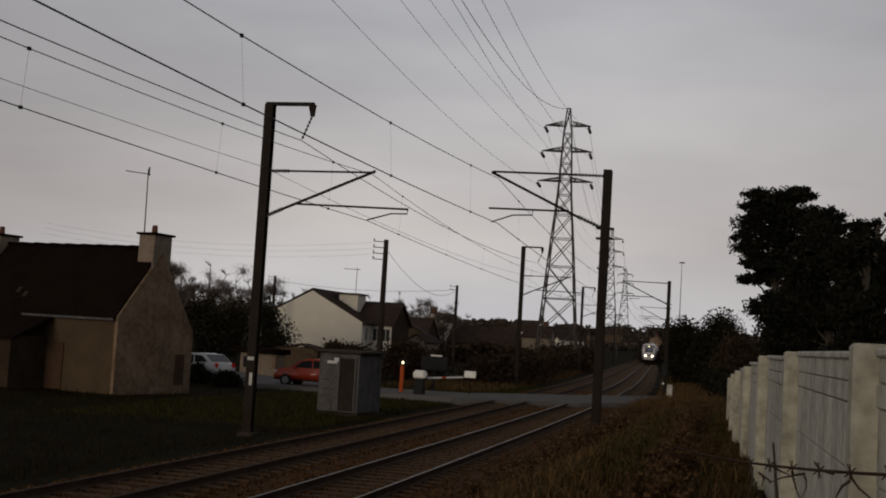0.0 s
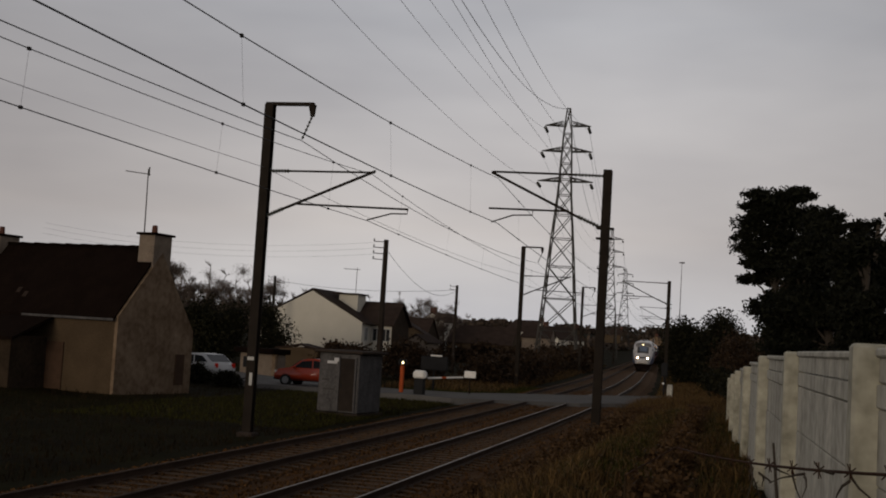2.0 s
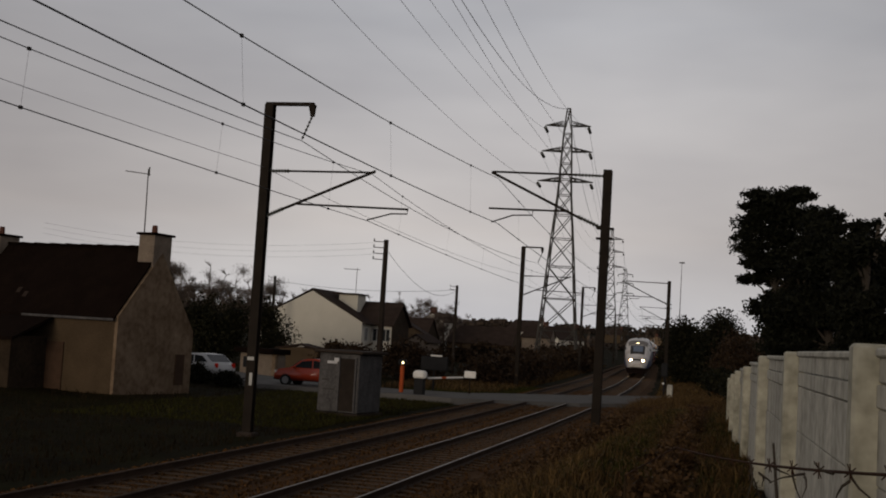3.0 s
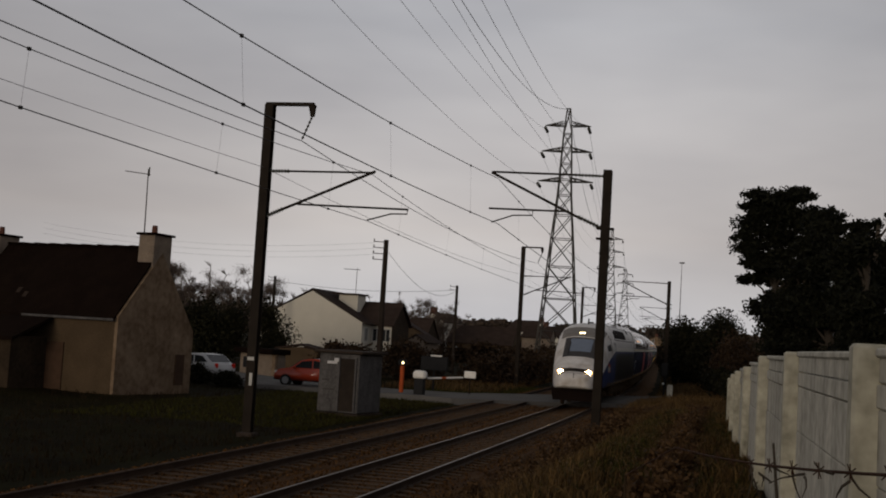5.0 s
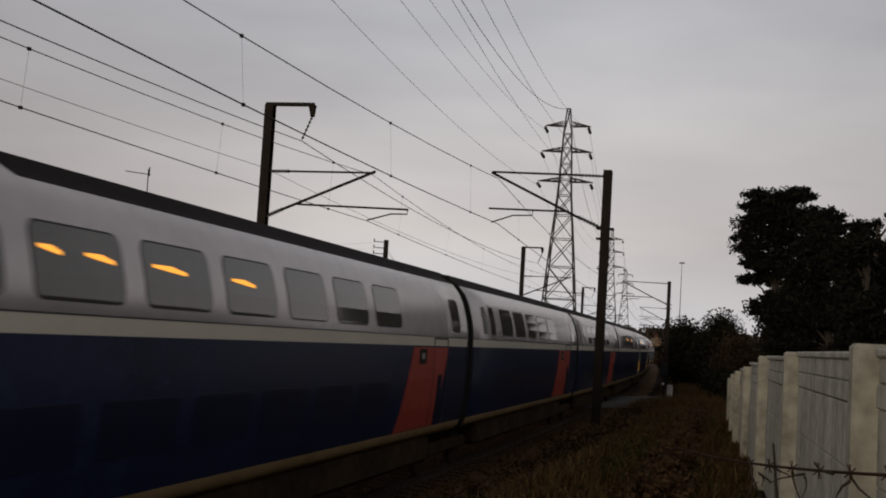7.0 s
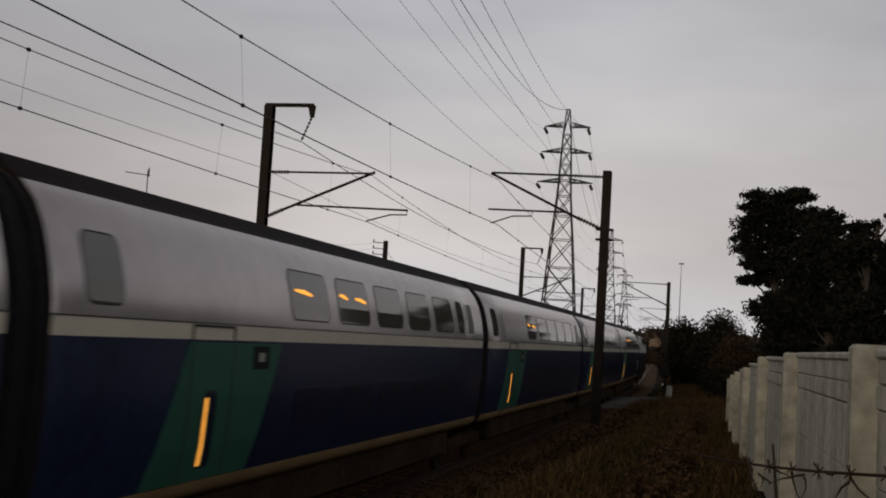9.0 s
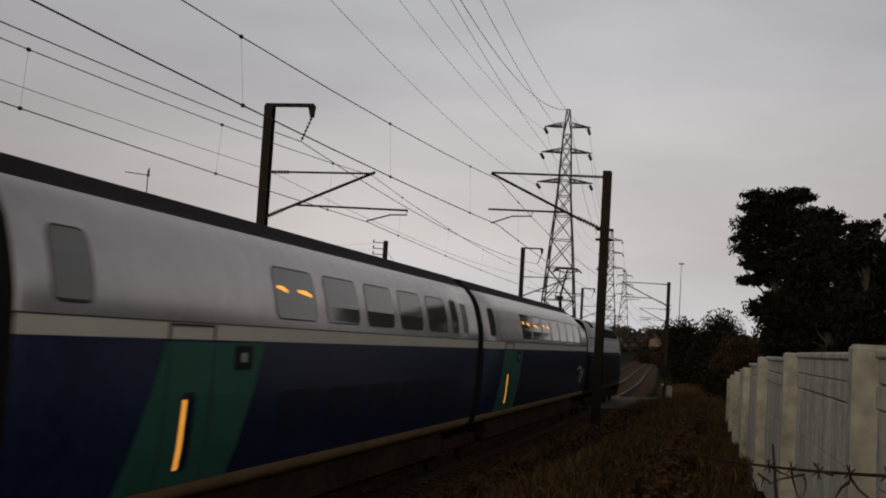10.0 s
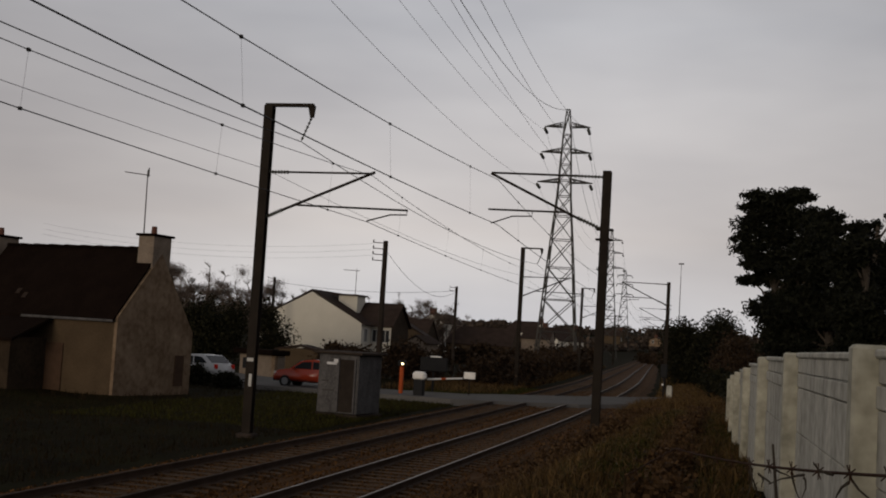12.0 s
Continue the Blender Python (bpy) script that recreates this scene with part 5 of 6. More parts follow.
def side_panel(ya, yb, z0, z1, off, s=1, thick=0.03, shear=0.0, r=0.0):
    """A plate on the car's side from ya to yb and z0 to z1 that follows its swell; shear: metres that its foot is set forward; r: corner radius."""
    round_z = [z for k in (0.13, 0.5, 1.0) for z in (z0 + k * r, z1 - k * r)] if r else []
    zs = sorted({z0, z1, *round_z, *[z for _, z in PROF if z0 + r < z < z1 - r]})
    bm = bmesh.new()
    rows = []
    for z in zs:
        k = shear * (z1 - z) / (z1 - z0)
        x = side_x(z)
        d = max(0.0, r - (z - z0), r - (z1 - z))
        e = r - math.sqrt(max(0.0, r * r - d * d))
        rows.append([bm.verts.new((s * (x + o), y + k, z)) for o in (off, off - thick) for y in (ya + e, yb - e)])
    for a, b in zip(rows, rows[1:]):
        for i, j in ((0, 1), (1, 3), (3, 2), (2, 0)):
            bm.faces.new((a[i], a[j], b[j], b[i]))
    bm.faces.new((rows[0][0], rows[0][2], rows[0][3], rows[0][1]))
    bm.faces.new((rows[-1][0], rows[-1][1], rows[-1][3], rows[-1][2]))
    bmesh.ops.recalc_face_normals(bm, faces=list(bm.faces))
    return bm


GAP = 0.33


def stroke(pts, width, off, s, taper=None):
    """A thin brush stroke on the car's side along pts (along, up)."""
    bm = bmesh.new()
    rows = []
    for i, (y, z) in enumerate(pts):
        a, b = pts[max(i - 1, 0)], pts[min(i + 1, len(pts) - 1)]
        d = math.hypot(b[0] - a[0], b[1] - a[1])
        k = width / 2 * (taper[i] if taper else 1.0)
        n = (-(b[1] - a[1]) / d * k, (b[0] - a[0]) / d * k)
        rows.append([bm.verts.new((s * (side_x(z + e * n[1]) + o), y + e * n[0], z + e * n[1])) for o in (off, off - 0.012) for e in (1, -1)])
    for a, b in zip(rows, rows[1:]):
        for i, j in ((0, 1), (1, 3), (3, 2), (2, 0)):
            bm.faces.new((a[i], a[j], b[j], b[i]))
    for q in (rows[0], rows[-1]):
        bm.faces.new((q[0], q[1], q[3], q[2]))
    bmesh.ops.recalc_face_normals(bm, faces=list(bm.faces))
    return bm


LIT = {11: (4, 5, 6), 12: (), 13: (2, 3), 14: (1, 3), 15: (1, 2), 16: (1,), 17: (1,), 18: (1, 2, 3)}  # lit windows of each trailer


def lamp_spots(rng, a, c):
    """Ceiling lamps seen through the window from a to c: one long or two short."""
    w = c - a
    z = 3.43 + rng.uniform(-0.02, 0.03)
    if rng.random() < 0.5:
        return [(a + 0.12 * w, a + rng.uniform(0.55, 0.72) * w, z)]
    return [(a + 0.06 * w, a + 0.30 * w, z + 0.01), (a + 0.56 * w, a + 0.90 * w, z - 0.01)]


def coach_body(l, lower_end):
    """Swept body; lower_end: +1 or -1 where the roof drops towards a power car, else 0."""
    full = PROF + [(-x, z) for x, z in PROF[-2:0:-1]]
    k = len(full)
    ys = [-l / 2 + GAP, -l / 2 + GAP + 0.05] + [-l / 2 + 2.6 + i * (l - 5.2) / 8 for i in range(9)] + [l / 2 - GAP - 0.05, l / 2 - GAP]
    drop = lambda y: 0.36 * float(smooth01(l / 2 - 2.9, l / 2 - 0.4, y * lower_end)) if lower_end else 0.0
    bm = bmesh.new()
    rings = []
    for i, y in enumerate(ys):
        q = 0.985 if i in (0, len(ys) - 1) else 1.0
        rings.append([bm.verts.new((x * q, y, z - drop(y) * (max(0, z - 3.4) / 0.94))) for x, z in full])
    for a, b in zip(rings, rings[1:]):
        for j in range(k):
            f = bm.faces.new((a[j], b[j], b[(j + 1) % k], a[(j + 1) % k]))
            z = (full[j][1] + full[(j + 1) % k][1]) / 2
            roof = z > 4.08 and not (lower_end and a[0].co.y * lower_end > l / 2 - 3)
            f.material_index = 0 if z < 1.0 else 1 if z < 1.16 else 2 if z < 2.72 else 3 if z < 2.89 else 5 if roof else 4
            f.smooth = True
    bm.faces.new(rings[0]).material_index = 0
    bm.faces.new(rings[-1][::-1]).material_index = 0
    bmesh.ops.recalc_face_normals(bm, faces=list(bm.faces))
    return bm


def bogie(parent, y):
    b = bmesh.new()
    for s in (-1, 1):
        box(b, (s * 0.98, y, 0.55), (0.16, 3.3, 0.26), bevel=0.04)
    box(b, (0, y, 0.6), (1.9, 0.5, 0.22))
    g = part("bogie", b, M_UNDER, parent)
    for d in (-1.5, 1.5):
        for s in (-1, 1):
            part("wheel", tube(bmesh.new(), [(s * 0.70, y + d, 0.46), (s * 0.83, y + d, 0.46)], 0.45, 20), M_UNDER, g)


def trailer(l, door_end, door_mat, lamp, lower_end=0, logo=0):
    """A double-deck trailer, l long; door_end: -1 or +1 for the end that has the doors."""
    t = tagged(empty("double_deck_trailer"), "double-deck train trailer, silver over deep blue, " + ("red" if door_mat is M_REDDOOR else "green") + " doors", "train car", "cars of the train")
    part("body", coach_body(l, lower_end), [M_UNDER, M_SILL, M_BLUE, M_BAND, M_SILVER, M_ROOF], t)
    b = bmesh.new()
    box(b, (0, 0, 0.68), (2.40, l - 4.6, 0.56), bevel=0.08)
    part("skirt", b, M_UNDER, t, "black underfloor skirt")
    b = bmesh.new()
    top = 3.96 if lower_end > 0 else 4.34
    ring = [(x * 0.965, min(z, top) - 0.03) for x, z in PROF] + [(-x * 0.965, min(z, top) - 0.03) for x, z in PROF[-2:0:-1]]
    prism(b, ring, l / 2 - GAP - 0.02, l / 2 + GAP + 0.02)
    part("gangway", b, M_RUBBER, t, "black rubber gangway")
    b = bmesh.new()
    for k in (-0.17, 0.17):
        prism(b, [(x * 1.02, z + 0.02) for x, z in ring], l / 2 + k - 0.05, l / 2 + k + 0.05)
    part("bellows", b, M_RUBBER, t)
    bogie(t, l / 2)
    at = lambda q: (q - l / 2) * (1 if door_end < 0 else -1)
    long = l > 20
    pitch = 1.86 if lower_end > 0 else 1.96
    vent = l - (2.6 if lower_end > 0 else 1.85)
    green_short = door_end < 0 and not long
    w0 = 6.02 if green_short else 5.65
    wins = [(0.86, 1.54) if green_short else (1.05, 1.78)] + [(w0 + pitch * i, w0 + 1.52 + pitch * i) for i in range(7 if long else 5)] + ([] if long else [(15.85, 16.4)])
    rng = random.Random(int(l * 10) + lamp)
    for s in (1, -1):
        for i, (a, c) in enumerate(wins):
            a, c = sorted((at(a), at(c)))
            w = part("window", side_panel(a - 0.022, c + 0.022, 3.008, 3.692, 0.003, s, r=0.14), M_GASKET, t)
            part("pane", side_panel(a, c, 3.03, 3.67, 0.006, s, r=0.12), M_PANE, w)
            if s > 0 and i in LIT[lamp]:
                for y0, y1, z0 in lamp_spots(rng, a, c):
                    part("lit_lamp", stroke([(y0, z0), (y0 + (y1 - y0) * 0.55, z0 - 0.012), (y1, z0 - 0.045)], 0.062, 0.012, s, (0.45, 1.0, 0.55)), M_ORANGELAMP, w, "warm interior lamp")
        for i in range(6 if long else 5):
            a, c = sorted((at(6.3 + 1.96 * i), at(7.9 + 1.96 * i)))
            w = part("lower_window", side_panel(a, c, 1.55, 2.12, 0.006, s, r=0.10), M_PANELOW, t)
        if door_end:
            k = 0.0 if door_end < 0 else -0.85
            a, c = sorted((at(3.0 + k), at(5.65 + k)))
            d = part("door", side_panel(a, c, 1.17, 2.69, 0.012, s, shear=-0.75), door_mat, t)
            a, c = sorted((at(3.05 + k), at(4.15 + k)))
            part("door_leaf_edge", side_panel(a, a + 0.025, 1.2, 2.86, 0.016, s), M_GASKET, d)
            part("door_leaf_edge", side_panel(c, c + 0.025, 1.2, 2.86, 0.016, s), M_GASKET, d)
            part("door_header", side_panel(a, c, 2.86, 2.885, 0.016, s), M_GASKET, d)
            y = (a + c) / 2
            part("door_window", side_panel(y - 0.16, y + 0.16, 1.30, 2.16, 0.018, s, r=0.08), M_PANELOW, d)
            if lamp > 14 and s > 0:
                part("lit_edge", side_panel(y - 0.13, y - 0.07, 1.33, 2.08, 0.022, s, 0.008), M_ORANGELAMP, d, "warm light in the door window")
            a, c = sorted((at(4.75 + k), at(5.25 + k)))
            part("display", side_panel(a, c, 2.38, 2.66, 0.02, s), M_BLACK, d, "dark destination display")
            part("display_text", side_panel(a + 0.16, c - 0.16, 2.47, 2.58, 0.024, s, 0.008), M_LOGO_W, d)
        v = part("vent", side_panel(*sorted((at(vent), at(vent + 0.5))), 3.03, 3.66, 0.006, s), M_SILVER, t)
        for i in range(9):
            part("slat", side_panel(*sorted((at(vent + 0.03), at(vent + 0.47))), 3.05 + 0.068 * i, 3.085 + 0.068 * i, 0.012, s), M_GASKET, v)
        if logo:
            y0 = -logo * (l / 2 - 0.75)
            f = lambda pts: [(y0 + logo * u, z) for u, z in pts]
            part("emblem", stroke(f([(2.25, 2.02), (1.95, 2.08), (1.5, 2.11), (1.1, 2.05), (0.88, 1.90), (0.86, 1.72), (1.02, 1.58), (1.28, 1.55), (1.46, 1.66), (1.46, 1.84), (1.30, 1.96)]), 0.085, 0.008, s, (0.5, 1.0, 1.2, 1.2, 1.1, 1.0, 0.9, 0.8, 0.6, 0.5, 0.3)), M_LOGO_W, t, "pale curling emblem")
            part("emblem", stroke(f([(0.28, 2.02), (0.46, 1.86), (0.62, 1.66)]), 0.06, 0.008, s, (0.5, 1, 0.6)), M_LOGO_W, t)
        part("rain_strip", side_panel(-l / 2 + 0.3, l / 2 - 0.3, 2.895, 2.908, 0.006, s), M_GASKET, t)
    return t


FRONT, REAR = 21.9, 22.7
NTOP = [(0.0, 1.38), (0.06, 1.48), (0.22, 1.60), (0.5, 1.74), (1.0, 2.02), (1.6, 2.32), (2.2, 2.66), (2.75, 2.99), (3.25, 3.28), (3.85, 3.56), (4.6, 3.79), (5.5, 3.97), (6.6, 4.07), (8.0, 4.12), (30, 4.12)]
NWID = [(0.0, 0.50), (0.06, 0.64), (0.25, 0.82), (0.6, 0.95), (1.2, 1.08), (2.0, 1.20), (3.2, 1.33), (4.6, 1.42), (6.0, 1.45), (30, 1.45)]
NBOT = [(0.0, 1.02), (0.1, 0.92), (0.5, 0.86), (1.5, 0.84), (3.0, 0.90), (6.0, 0.95), (30, 0.95)]
NPROF = [(0, 0), (0.86, 0), (0.955, 0.03), (0.99, 0.09), (1.0, 0.2), (1.0, 0.36), (1.0, 0.55), (0.985, 0.64), (0.955, 0.74), (0.90, 0.83), (0.80, 0.91), (0.62, 0.965), (0.36, 0.992), (0, 1.0)]


def lerp_list(tab, s):
    return float(np.interp(s, [a for a, _ in tab], [b for _, b in tab]))


def nose(s, q):
    """A point of the power car's skin, s metres from its tip; q runs from -1 (bottom) over the roof (0) to 1."""
    i = (1 - abs(q)) * (len(NPROF) - 1)
    fx = float(np.interp(i, range(len(NPROF)), [a for a, _ in NPROF]))
    fz = float(np.interp(i, range(len(NPROF)), [b for _, b in NPROF]))
    t, w, b = lerp_list(NTOP, s), lerp_list(NWID, s), lerp_list(NBOT, s)
    z = b + (t - b) * fz
    if s < 6.0:
        k = 1 - float(smooth01(0.0, 6.0, s))
        fx = fx * (1 - 0.10 * k * fz ** 2)
    return Vector(((1 if q >= 0 else -1) * w * fx, s, z))


def q_at(s, z):
    """The q at which the skin has the height z."""
    lo, hi = 0.0, 1.0
    for _ in range(22):
        m = (lo + hi) / 2
        lo, hi = (m, hi) if nose(s, m).z > z else (lo, m)
    return (lo + hi) / 2


def skin(ss, qs, off, thick=0.03):
    """A plate on the skin over the grid ss x qs; qs may be a function of s."""
    bm = bmesh.new()
    outer, inner = [], []
    for s in ss:
        row = qs(s) if callable(qs) else qs
        a, c = [], []
        for q in row:
            p = nose(s, q)
            d = (nose(s + 0.05, q) - nose(max(0, s - 0.05), q)).cross(nose(s, min(1, q + 0.02)) - nose(s, max(-1, q - 0.02)))
            d = d.normalized() if d.length > 1e-9 else Vector((0, 0, 1))
            if d.dot(p - Vector((0, s + 1.0, 1.9))) < 0:
                d = -d
            a.append(bm.verts.new(p + d * off))
            c.append(bm.verts.new(p + d * (off - thick)))
        outer.append(a)
        inner.append(c)
    n, k = len(outer), len(outer[0])
    for i in range(n - 1):
        for j in range(k - 1):
            bm.faces.new((outer[i][j], outer[i][j + 1], outer[i + 1][j + 1], outer[i + 1][j]))
            bm.faces.new((inner[i][j], inner[i + 1][j], inner[i + 1][j + 1], inner[i][j + 1]))
        for j in (0, k - 1):
            bm.faces.new((outer[i][j], outer[i + 1][j], inner[i + 1][j], inner[i][j]))
    for j in range(k - 1):
        for i in (0, n - 1):
            bm.faces.new((outer[i][j], inner[i][j], inner[i][j + 1], outer[i][j + 1]))
    bmesh.ops.recalc_face_normals(bm, faces=list(bm.faces))
    return bm


def dome(c, rx, ry, rz):
    """A domed glass lens round c."""
    bm = bmesh.new()
    bmesh.ops.create_uvsphere(bm, u_segments=16, v_segments=10, radius=1.0, matrix=Matrix.Translation(c) @ Matrix.Diagonal((rx, ry, rz, 1)))
    for f in bm.faces:
        f.smooth = True
    return bm


def span(a, b, n):
    return [a + (b - a) * i / (n - 1) for i in range(n)]


def power_car(front, label, length):
    """Tip at y = 0, coupling end at y = length."""
    t = tagged(empty("power_car"), label, "train car", "cars of the train")
    ss = [0, 0.03, 0.06, 0.14, 0.25, 0.42, 0.6, 0.9, 1.2, 1.6, 2.0, 2.3, 2.6, 2.9, 3.2, 3.45, 3.7, 4.0, 4.3, 4.65, 5, 5.4, 5.8, 6.3, 6.8, 7.4, 8.0] + [8 + i * (length - 8.18) / 6 for i in range(1, 7)]
    qs = [-1 + 2 * i / 52 for i in range(53)]
    bm = bmesh.new()
    rings = [[bm.verts.new(nose(s, q)) for q in qs] for s in ss]
    for a, b in zip(rings, rings[1:]):
        for j in range(52):
            bm.faces.new((a[j], a[j + 1], b[j + 1], b[j])).smooth = True
        bm.faces.new((a[52], a[0], b[0], b[52]))
    bm.faces.new(rings[0])
    bm.faces.new(rings[-1])
    bmesh.ops.remove_doubles(bm, verts=list(bm.verts), dist=0.0005)
    bmesh.ops.recalc_face_normals(bm, faces=list(bm.faces))
    part("body", bm, M_LIVERY, t)
    b = bmesh.new()
    prism(b, [(-1.0, 0.30), (1.0, 0.30), (1.12, 0.90), (-1.12, 0.90)], 0.75, 3.0)
    part("obstacle_deflector", b, M_GRILLE, t, "black obstacle deflector under the nose")
    b = bmesh.new()
    box(b, (0, 11.5, 0.7), (2.3, 8.0, 0.55), bevel=0.08)
    part("underframe_box", b, M_UNDER, t)
    part("sill", skin(span(7.0, length - 0.3, 6), lambda s: [q_at(s, 1.10), q_at(s, 1.02)], 0.010), M_SILL, t)
    bogie(t, 4.3)
    bogie(t, 17.6)
    # windscreen
    part("windscreen_surround", skin(span(1.70, 3.30, 9), lambda y: [k * (0.188 - 0.022 * (y - 1.62)) for k in span(-1, 1, 17)], 0.008), M_GASKET, t, "dark windscreen surround")
    part("windscreen", skin(span(2.12, 3.16, 6), span(-0.092, 0.108, 11), 0.016), M_SCREEN, t, "blue-grey windscreen")
    part("wiper", skin(span(1.75, 2.85, 5), lambda y: [-0.115 + 0.018 * (y - 1.7), -0.104 + 0.018 * (y - 1.7)], 0.03, 0.012), M_BLACK, t, "dark wiper arm")
    part("lamp_visor", skin(span(3.42, 4.7, 9), span(-0.22, 0.22, 21), 0.022), M_VISOR, t)
    part("top_lamp", skin(span(3.66, 3.80, 3), span(-0.030, 0.016, 4), 0.032), M_TOPLAMP if front else M_DARKGLASS, t, "glowing top lamp" if front else "")
    for s in (-1, 1):
        p = nose(0.50, s * 0.228)
        # outer dome added for the lamp's halo; the smaller one is the lamp
        part("headlight_lens", dome(p + Vector((0, 0.05, 0)), 0.165, 0.11, 0.095), M_HEADRIM if front else M_TAILRED, t, "warm glowing rim round the headlight" if front else "")
        part("headlight", dome(p + Vector((-s * 0.01, -0.015, 0.008)), 0.115, 0.075, 0.070), M_HEAD if front else M_TAILRED, t, "glowing headlight" if front else "dark red tail lamp")
        part("headlight_housing", skin(span(0.34, 0.68, 5), [s * k for k in span(0.15, 0.27, 5)], 0.008), M_ROOF, t)
        # cab side window, upper grille band, seams, badge
        part("cab_window", skin(span(3.55, 4.30, 4), lambda y, s=s: [s * q for q in span(q_at(y, 2.94 + 0.14 * (y - 3.55)), q_at(y, 2.68 + 0.06 * (y - 3.55)), 3)], 0.010), M_GASKET, t, "dark cab side window")
        ga, gb, ha, hb = (6.15, 14.3, 16.6, 17.7) if front or s > 0 else (6.5, 15.05, 15.2, 17.2)
        g = part("grille", skin(span(ga, gb, 9), lambda y, s=s: [s * q for q in span(q_at(y, 3.80), q_at(y, 3.36), 4)], 0.012), M_GRILLE, t, "long black ventilation grille")
        part("small_grille", skin(span(ha, hb, 3), lambda y, s=s: [s * q for q in span(q_at(y, 3.84), q_at(y, 3.72), 3)], 0.012), M_GRILLE, t)
        part("seam", skin(span(4.52, length - 0.5, 12), lambda y, s=s: [s * q for q in span(q_at(y, 3.29), q_at(y, 3.262), 2)], 0.010), M_GRILLE, t)
        part("seam", skin([4.52, 4.55], lambda y, s=s: [s * q for q in span(q_at(y, 3.55), q_at(y, 2.66), 6)], 0.010), M_GASKET, t)
        for y in (ga - 0.09, gb + 0.1, hb + 0.08):
            part("panel_seam", skin([y, y + 0.02], lambda y, s=s: [s * q for q in span(0.0, q_at(y, 3.29), 9)], 0.006), M_GASKET, t)
        part("roof_rib", skin(span(6.6, hb + 1.2, 8), lambda y, s=s: [s * q for q in span(q_at(y, 3.95), q_at(y, 3.935), 2)], 0.012), M_ROOF, t)
        for z in (3.13, 3.05):
            part("step", skin(span(5.35, 6.2, 3), lambda y, s=s, z=z: [s * q for q in span(q_at(y, z), q_at(y, z - 0.035), 2)], 0.014), M_GRILLE, t)
        for y in (5.38, 6.15):
            part("cab_door_edge", skin([y, y + 0.02], lambda y, s=s: [s * q for q in span(q_at(y, 3.12), q_at(y, 2.72), 3)], 0.010), M_GASKET, t)
        b = part("badge", skin(span(3.36, 4.0, 3), lambda y, s=s: [s * q for q in span(q_at(y, 2.12 - 0.18 * (y - 3.5)), q_at(y, 1.66), 4)], 0.010), M_LOGO_R, t, "red and white badge")
        for k in range(3):
            part("badge_mark", skin([3.22 + 0.26 * k, 3.38 + 0.26 * k], lambda y, s=s: [s * q for q in span(q_at(y, 1.93), q_at(y, 1.72), 3)], 0.018, 0.01), M_LOGO_W, b)
    part("lamp_panel", skin(span(0.38, 0.66, 4), span(-0.145, 0.145, 9), 0.007), M_ROOF, t, "grey panel between the lamps")
    part("nose_seam", skin(span(0.24, 0.265, 2), span(-0.40, 0.40, 15), 0.006), M_GASKET, t)
    part("nose_split", skin(span(0.0, 0.24, 5), span(-0.006, 0.006, 2), 0.006), M_GASKET, t)
    for y, w in ((7.2, 0.2), (12.3, 0.3), (17.0, 0.8)):
        b = bmesh.new()
        box(b, (0, y, 4.11), (0.3, w, 0.10), bevel=0.03)
        part("roof_equipment", b, M_ROOF, t)
    part("antenna", tube(bmesh.new(), [(0, 6.0, 3.9), (0, 6.1, 4.3)], 0.035, 6), M_ROOF, t)
    b = bmesh.new()
    prism(b, [(x * 0.992, min(z, 3.96)) for x, z in PROF[1:-1]] + [(-x * 0.992, min(z, 3.96)) for x, z in PROF[-2:0:-1]], length - 0.2, length + 0.33)
    part("gangway", b, M_RUBBER, t, "black rubber gangway")
    if front:
        for s in (-1, 1):
            part("roof_recess", skin(span(18.1, 19.4, 4), lambda y, s=s: [s * q for q in span(q_at(y, 4.03), q_at(y, 3.84), 4)], 0.012), M_GRILLE, t, "black recess beside the roof well")
    if not front:
        for s in (-1, 1):
            part("roof_recess", skin(span(18.45, 20.0, 4), lambda y, s=s: [s * q for q in span(q_at(y, 4.02), q_at(y, 3.72), 4)], 0.012), M_GRILLE, t, "black recess beside the roof well")
        part("roof_cable", tube(bmesh.new(), [(0.5, 18.3, 4.06), (0.5, 18.6, 4.22), (0.5, 19.2, 4.26), (0.5, 19.8, 4.12)], 0.05, 6), M_ROOF, t)
        part("roof_well", skin(span(18.75, 19.8, 4), lambda y: span(-q_at(y, 3.98), q_at(y, 3.98), 9), 0.010), M_ROOF, t, "dark roof well under the pantograph")
    # pantograph near the coupling end
    y0 = length - 3.1
    p = empty("pantograph", pose(0, y0, 4.1))
    p.parent = t
    tagged(p, "raised pantograph" if not front else "folded pantograph")
    if not front:
        el = Vector((0, 1.40, 0.76))
        hd = Vector((0, -0.75, 2.08))
        part("base_frame", box(bmesh.new(), (0, 0.6, 0.0), (1.1, 1.4, 0.14), bevel=0.03), M_ROOF, p)
        part("lower_arm", tube(bmesh.new(), [(0, 0.62, 0.0), el], 0.085, 8, 0.06), M_ROOF, p)
        part("knuckle", tube(bmesh.new(), [el - Vector((0.14, 0, 0)), el + Vector((0.14, 0, 0))], 0.095, 10), M_ROOF, p)
        part("upper_arm", tube(bmesh.new(), [el, hd], 0.05, 8, 0.035), M_MAST, p)
        part("control_rod", tube(bmesh.new(), [el + Vector((0.22, -0.2, -0.05)), hd + Vector((0.30, 0, -0.02))], 0.02, 5), M_MAST, p)
        b = bmesh.new()
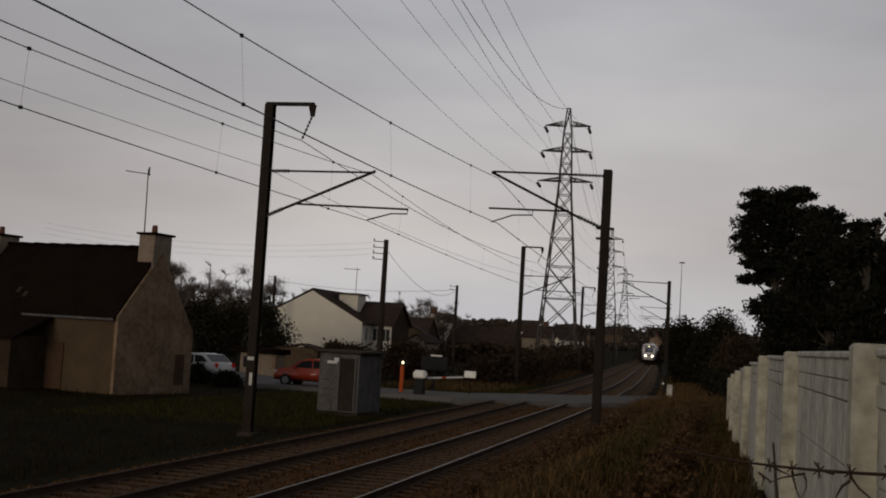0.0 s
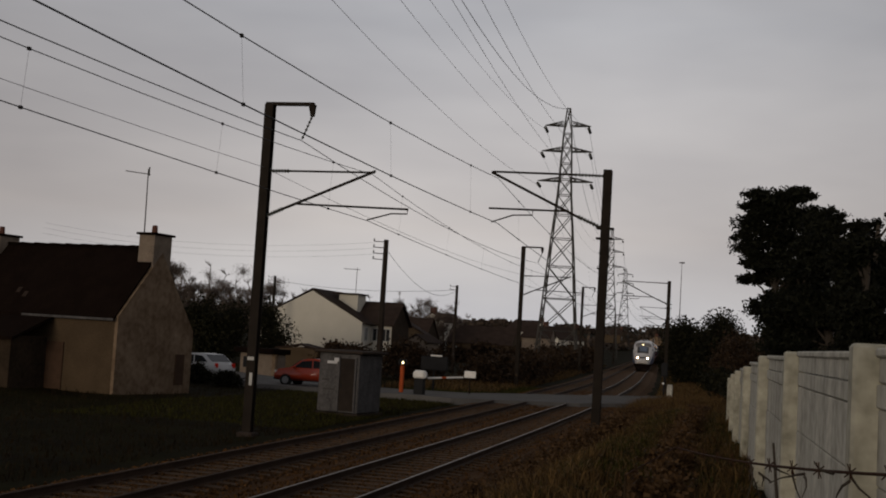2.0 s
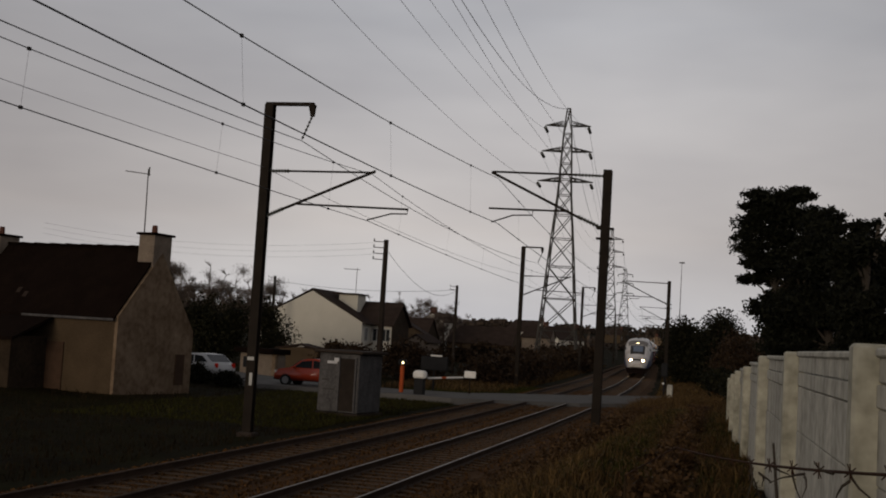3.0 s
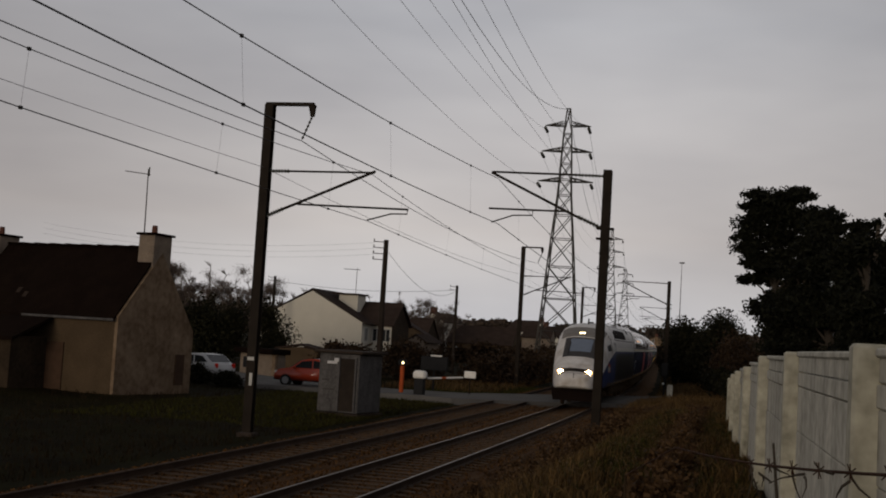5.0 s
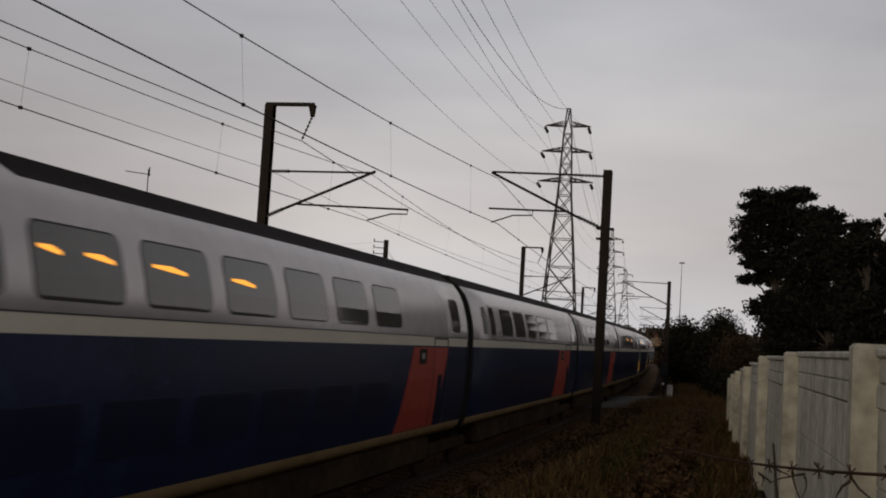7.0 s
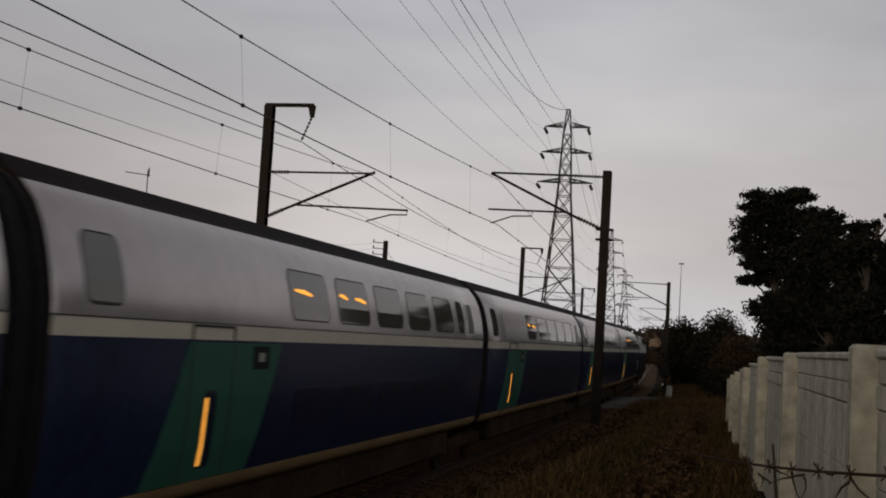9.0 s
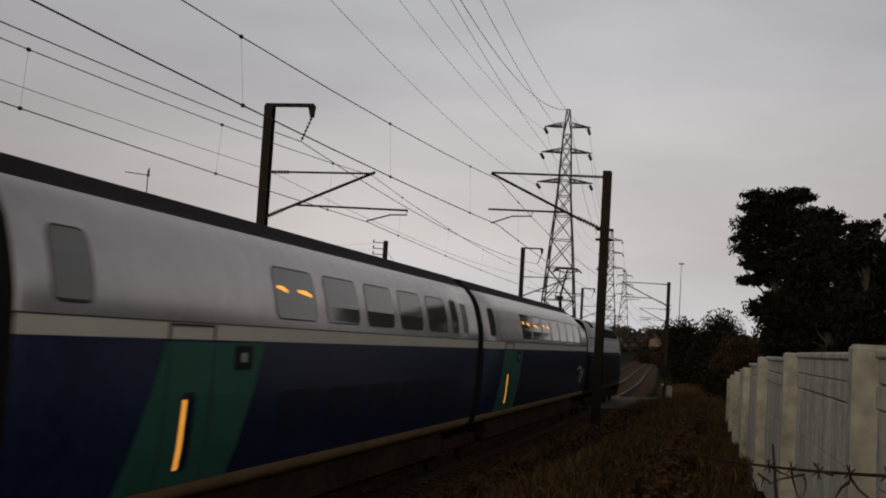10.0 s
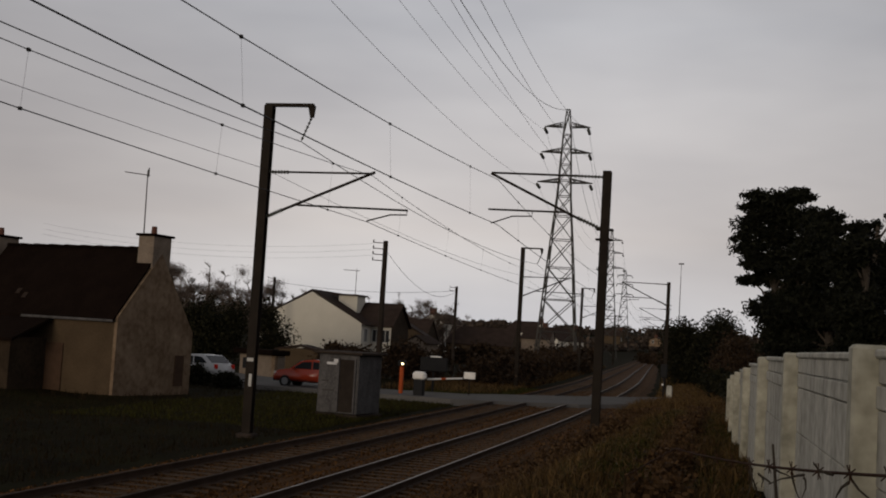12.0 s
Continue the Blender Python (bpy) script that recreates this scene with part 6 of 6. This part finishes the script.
        for d in (-0.16, 0.16):
            tube(b, [hd + Vector((-0.62, d, -0.12)), hd + Vector((-0.45, d, 0.05)), hd + Vector((0.45, d, 0.05)), hd + Vector((0.62, d, -0.12))], 0.03, 6)
        for x in (-0.4, 0.4):
            box(b, hd + Vector((x, 0, -0.02)), (0.05, 0.36, 0.05))
        tube(b, [hd + Vector((-0.5, 0, -0.05)), hd + Vector((0, 0, -0.12)), hd + Vector((0.5, 0, -0.05))], 0.025, 6)
        part("collector_head", b, M_ROOF, p)
    else:
        b = bmesh.new()
        tube(b, [(0, 0.8, 0.03), (0, -0.2, 0.05), (0, -1.3, 0.04)], 0.04, 6)
        tube(b, [(-0.6, -1.3, 0.04), (0.6, -1.3, 0.04)], 0.03, 6)
        part("folded_arm", b, M_ROOF, p)
    return t


SPEED, NOSE_Y = 36.70, 18.25
LAG_T = [0.0, 6.0, 6.5, 7.0, 8.0, 9.0, 9.5, 10.0, 10.5, 11.0, 12.0]
LAG = [0.0, 0.0, 0.15, 0.3, 0.4, 0.6, 0.0, -0.65, 0.15, 0.05, 0.0]  # metres behind an even pace
CARS = []


def build_train():
    ends = [22.6, 43.995] + [43.995 + 18.7 * i for i in range(1, 7)] + [177.2]
    a = power_car(True, "white and blue high-speed power car with lit headlights", FRONT)
    b = power_car(False, "white and blue rear power car with raised pantograph", REAR)
    CARS.append((a, 22.6 - FRONT, 22.6, False))
    kinds = [(1, M_REDDOOR), (1, M_REDDOOR), (1, M_REDDOOR), (0, M_REDDOOR), (-1, M_GREENDOOR), (-1, M_GREENDOOR), (-1, M_GREENDOOR), (-1, M_GREENDOOR)]
    for i, (d, m) in enumerate(kinds):
        lo, hi = ends[i], ends[i + 1]
        low = -1 if i == 0 else 1 if i == 7 else 0
        t = trailer(hi - lo, d, m, 11 + i, low, 1 if i == 0 else -1 if i == 7 else 0)
        CARS.append((t, lo, hi, None))
    CARS.append((b, 177.2, 177.2 + REAR, True))


def on_line(y):
    return Vector((bend(y), y, 0))


def motions():
    """The train runs in from the far curve and past the camera at an even pace."""
    for ob, lo, hi, turned in CARS:
        rows = []
        for k in range(49):
            t = k * 0.25
            y = NOSE_Y - SPEED * (t - 6.0) + float(np.interp(t, LAG_T, LAG))
            p, q = on_line(y + lo), on_line(y + hi)
            d = q - p
            a = math.degrees(math.atan2(-d.x, d.y))
            if turned is None:
                c = (p + q) / 2
                rows.append((t, pose(c.x, c.y, 0, 0, 0, a)))
            elif turned:
                rows.append((t, pose(q.x, q.y, 0, 0, 0, a + 180)))
            else:
                rows.append((t, pose(p.x, p.y, 0, 0, 0, a)))
        walk(ob, rows)


build_ground()
build_road()
build_tracks()
build_catenary()
build_power_line()
build_poles()
build_stone_house()
build_white_house()
build_far_houses()
build_relay_hut()
build_crossing()
build_cars()
build_garden_wall()
build_fence()
build_plants()
build_train()
motions()
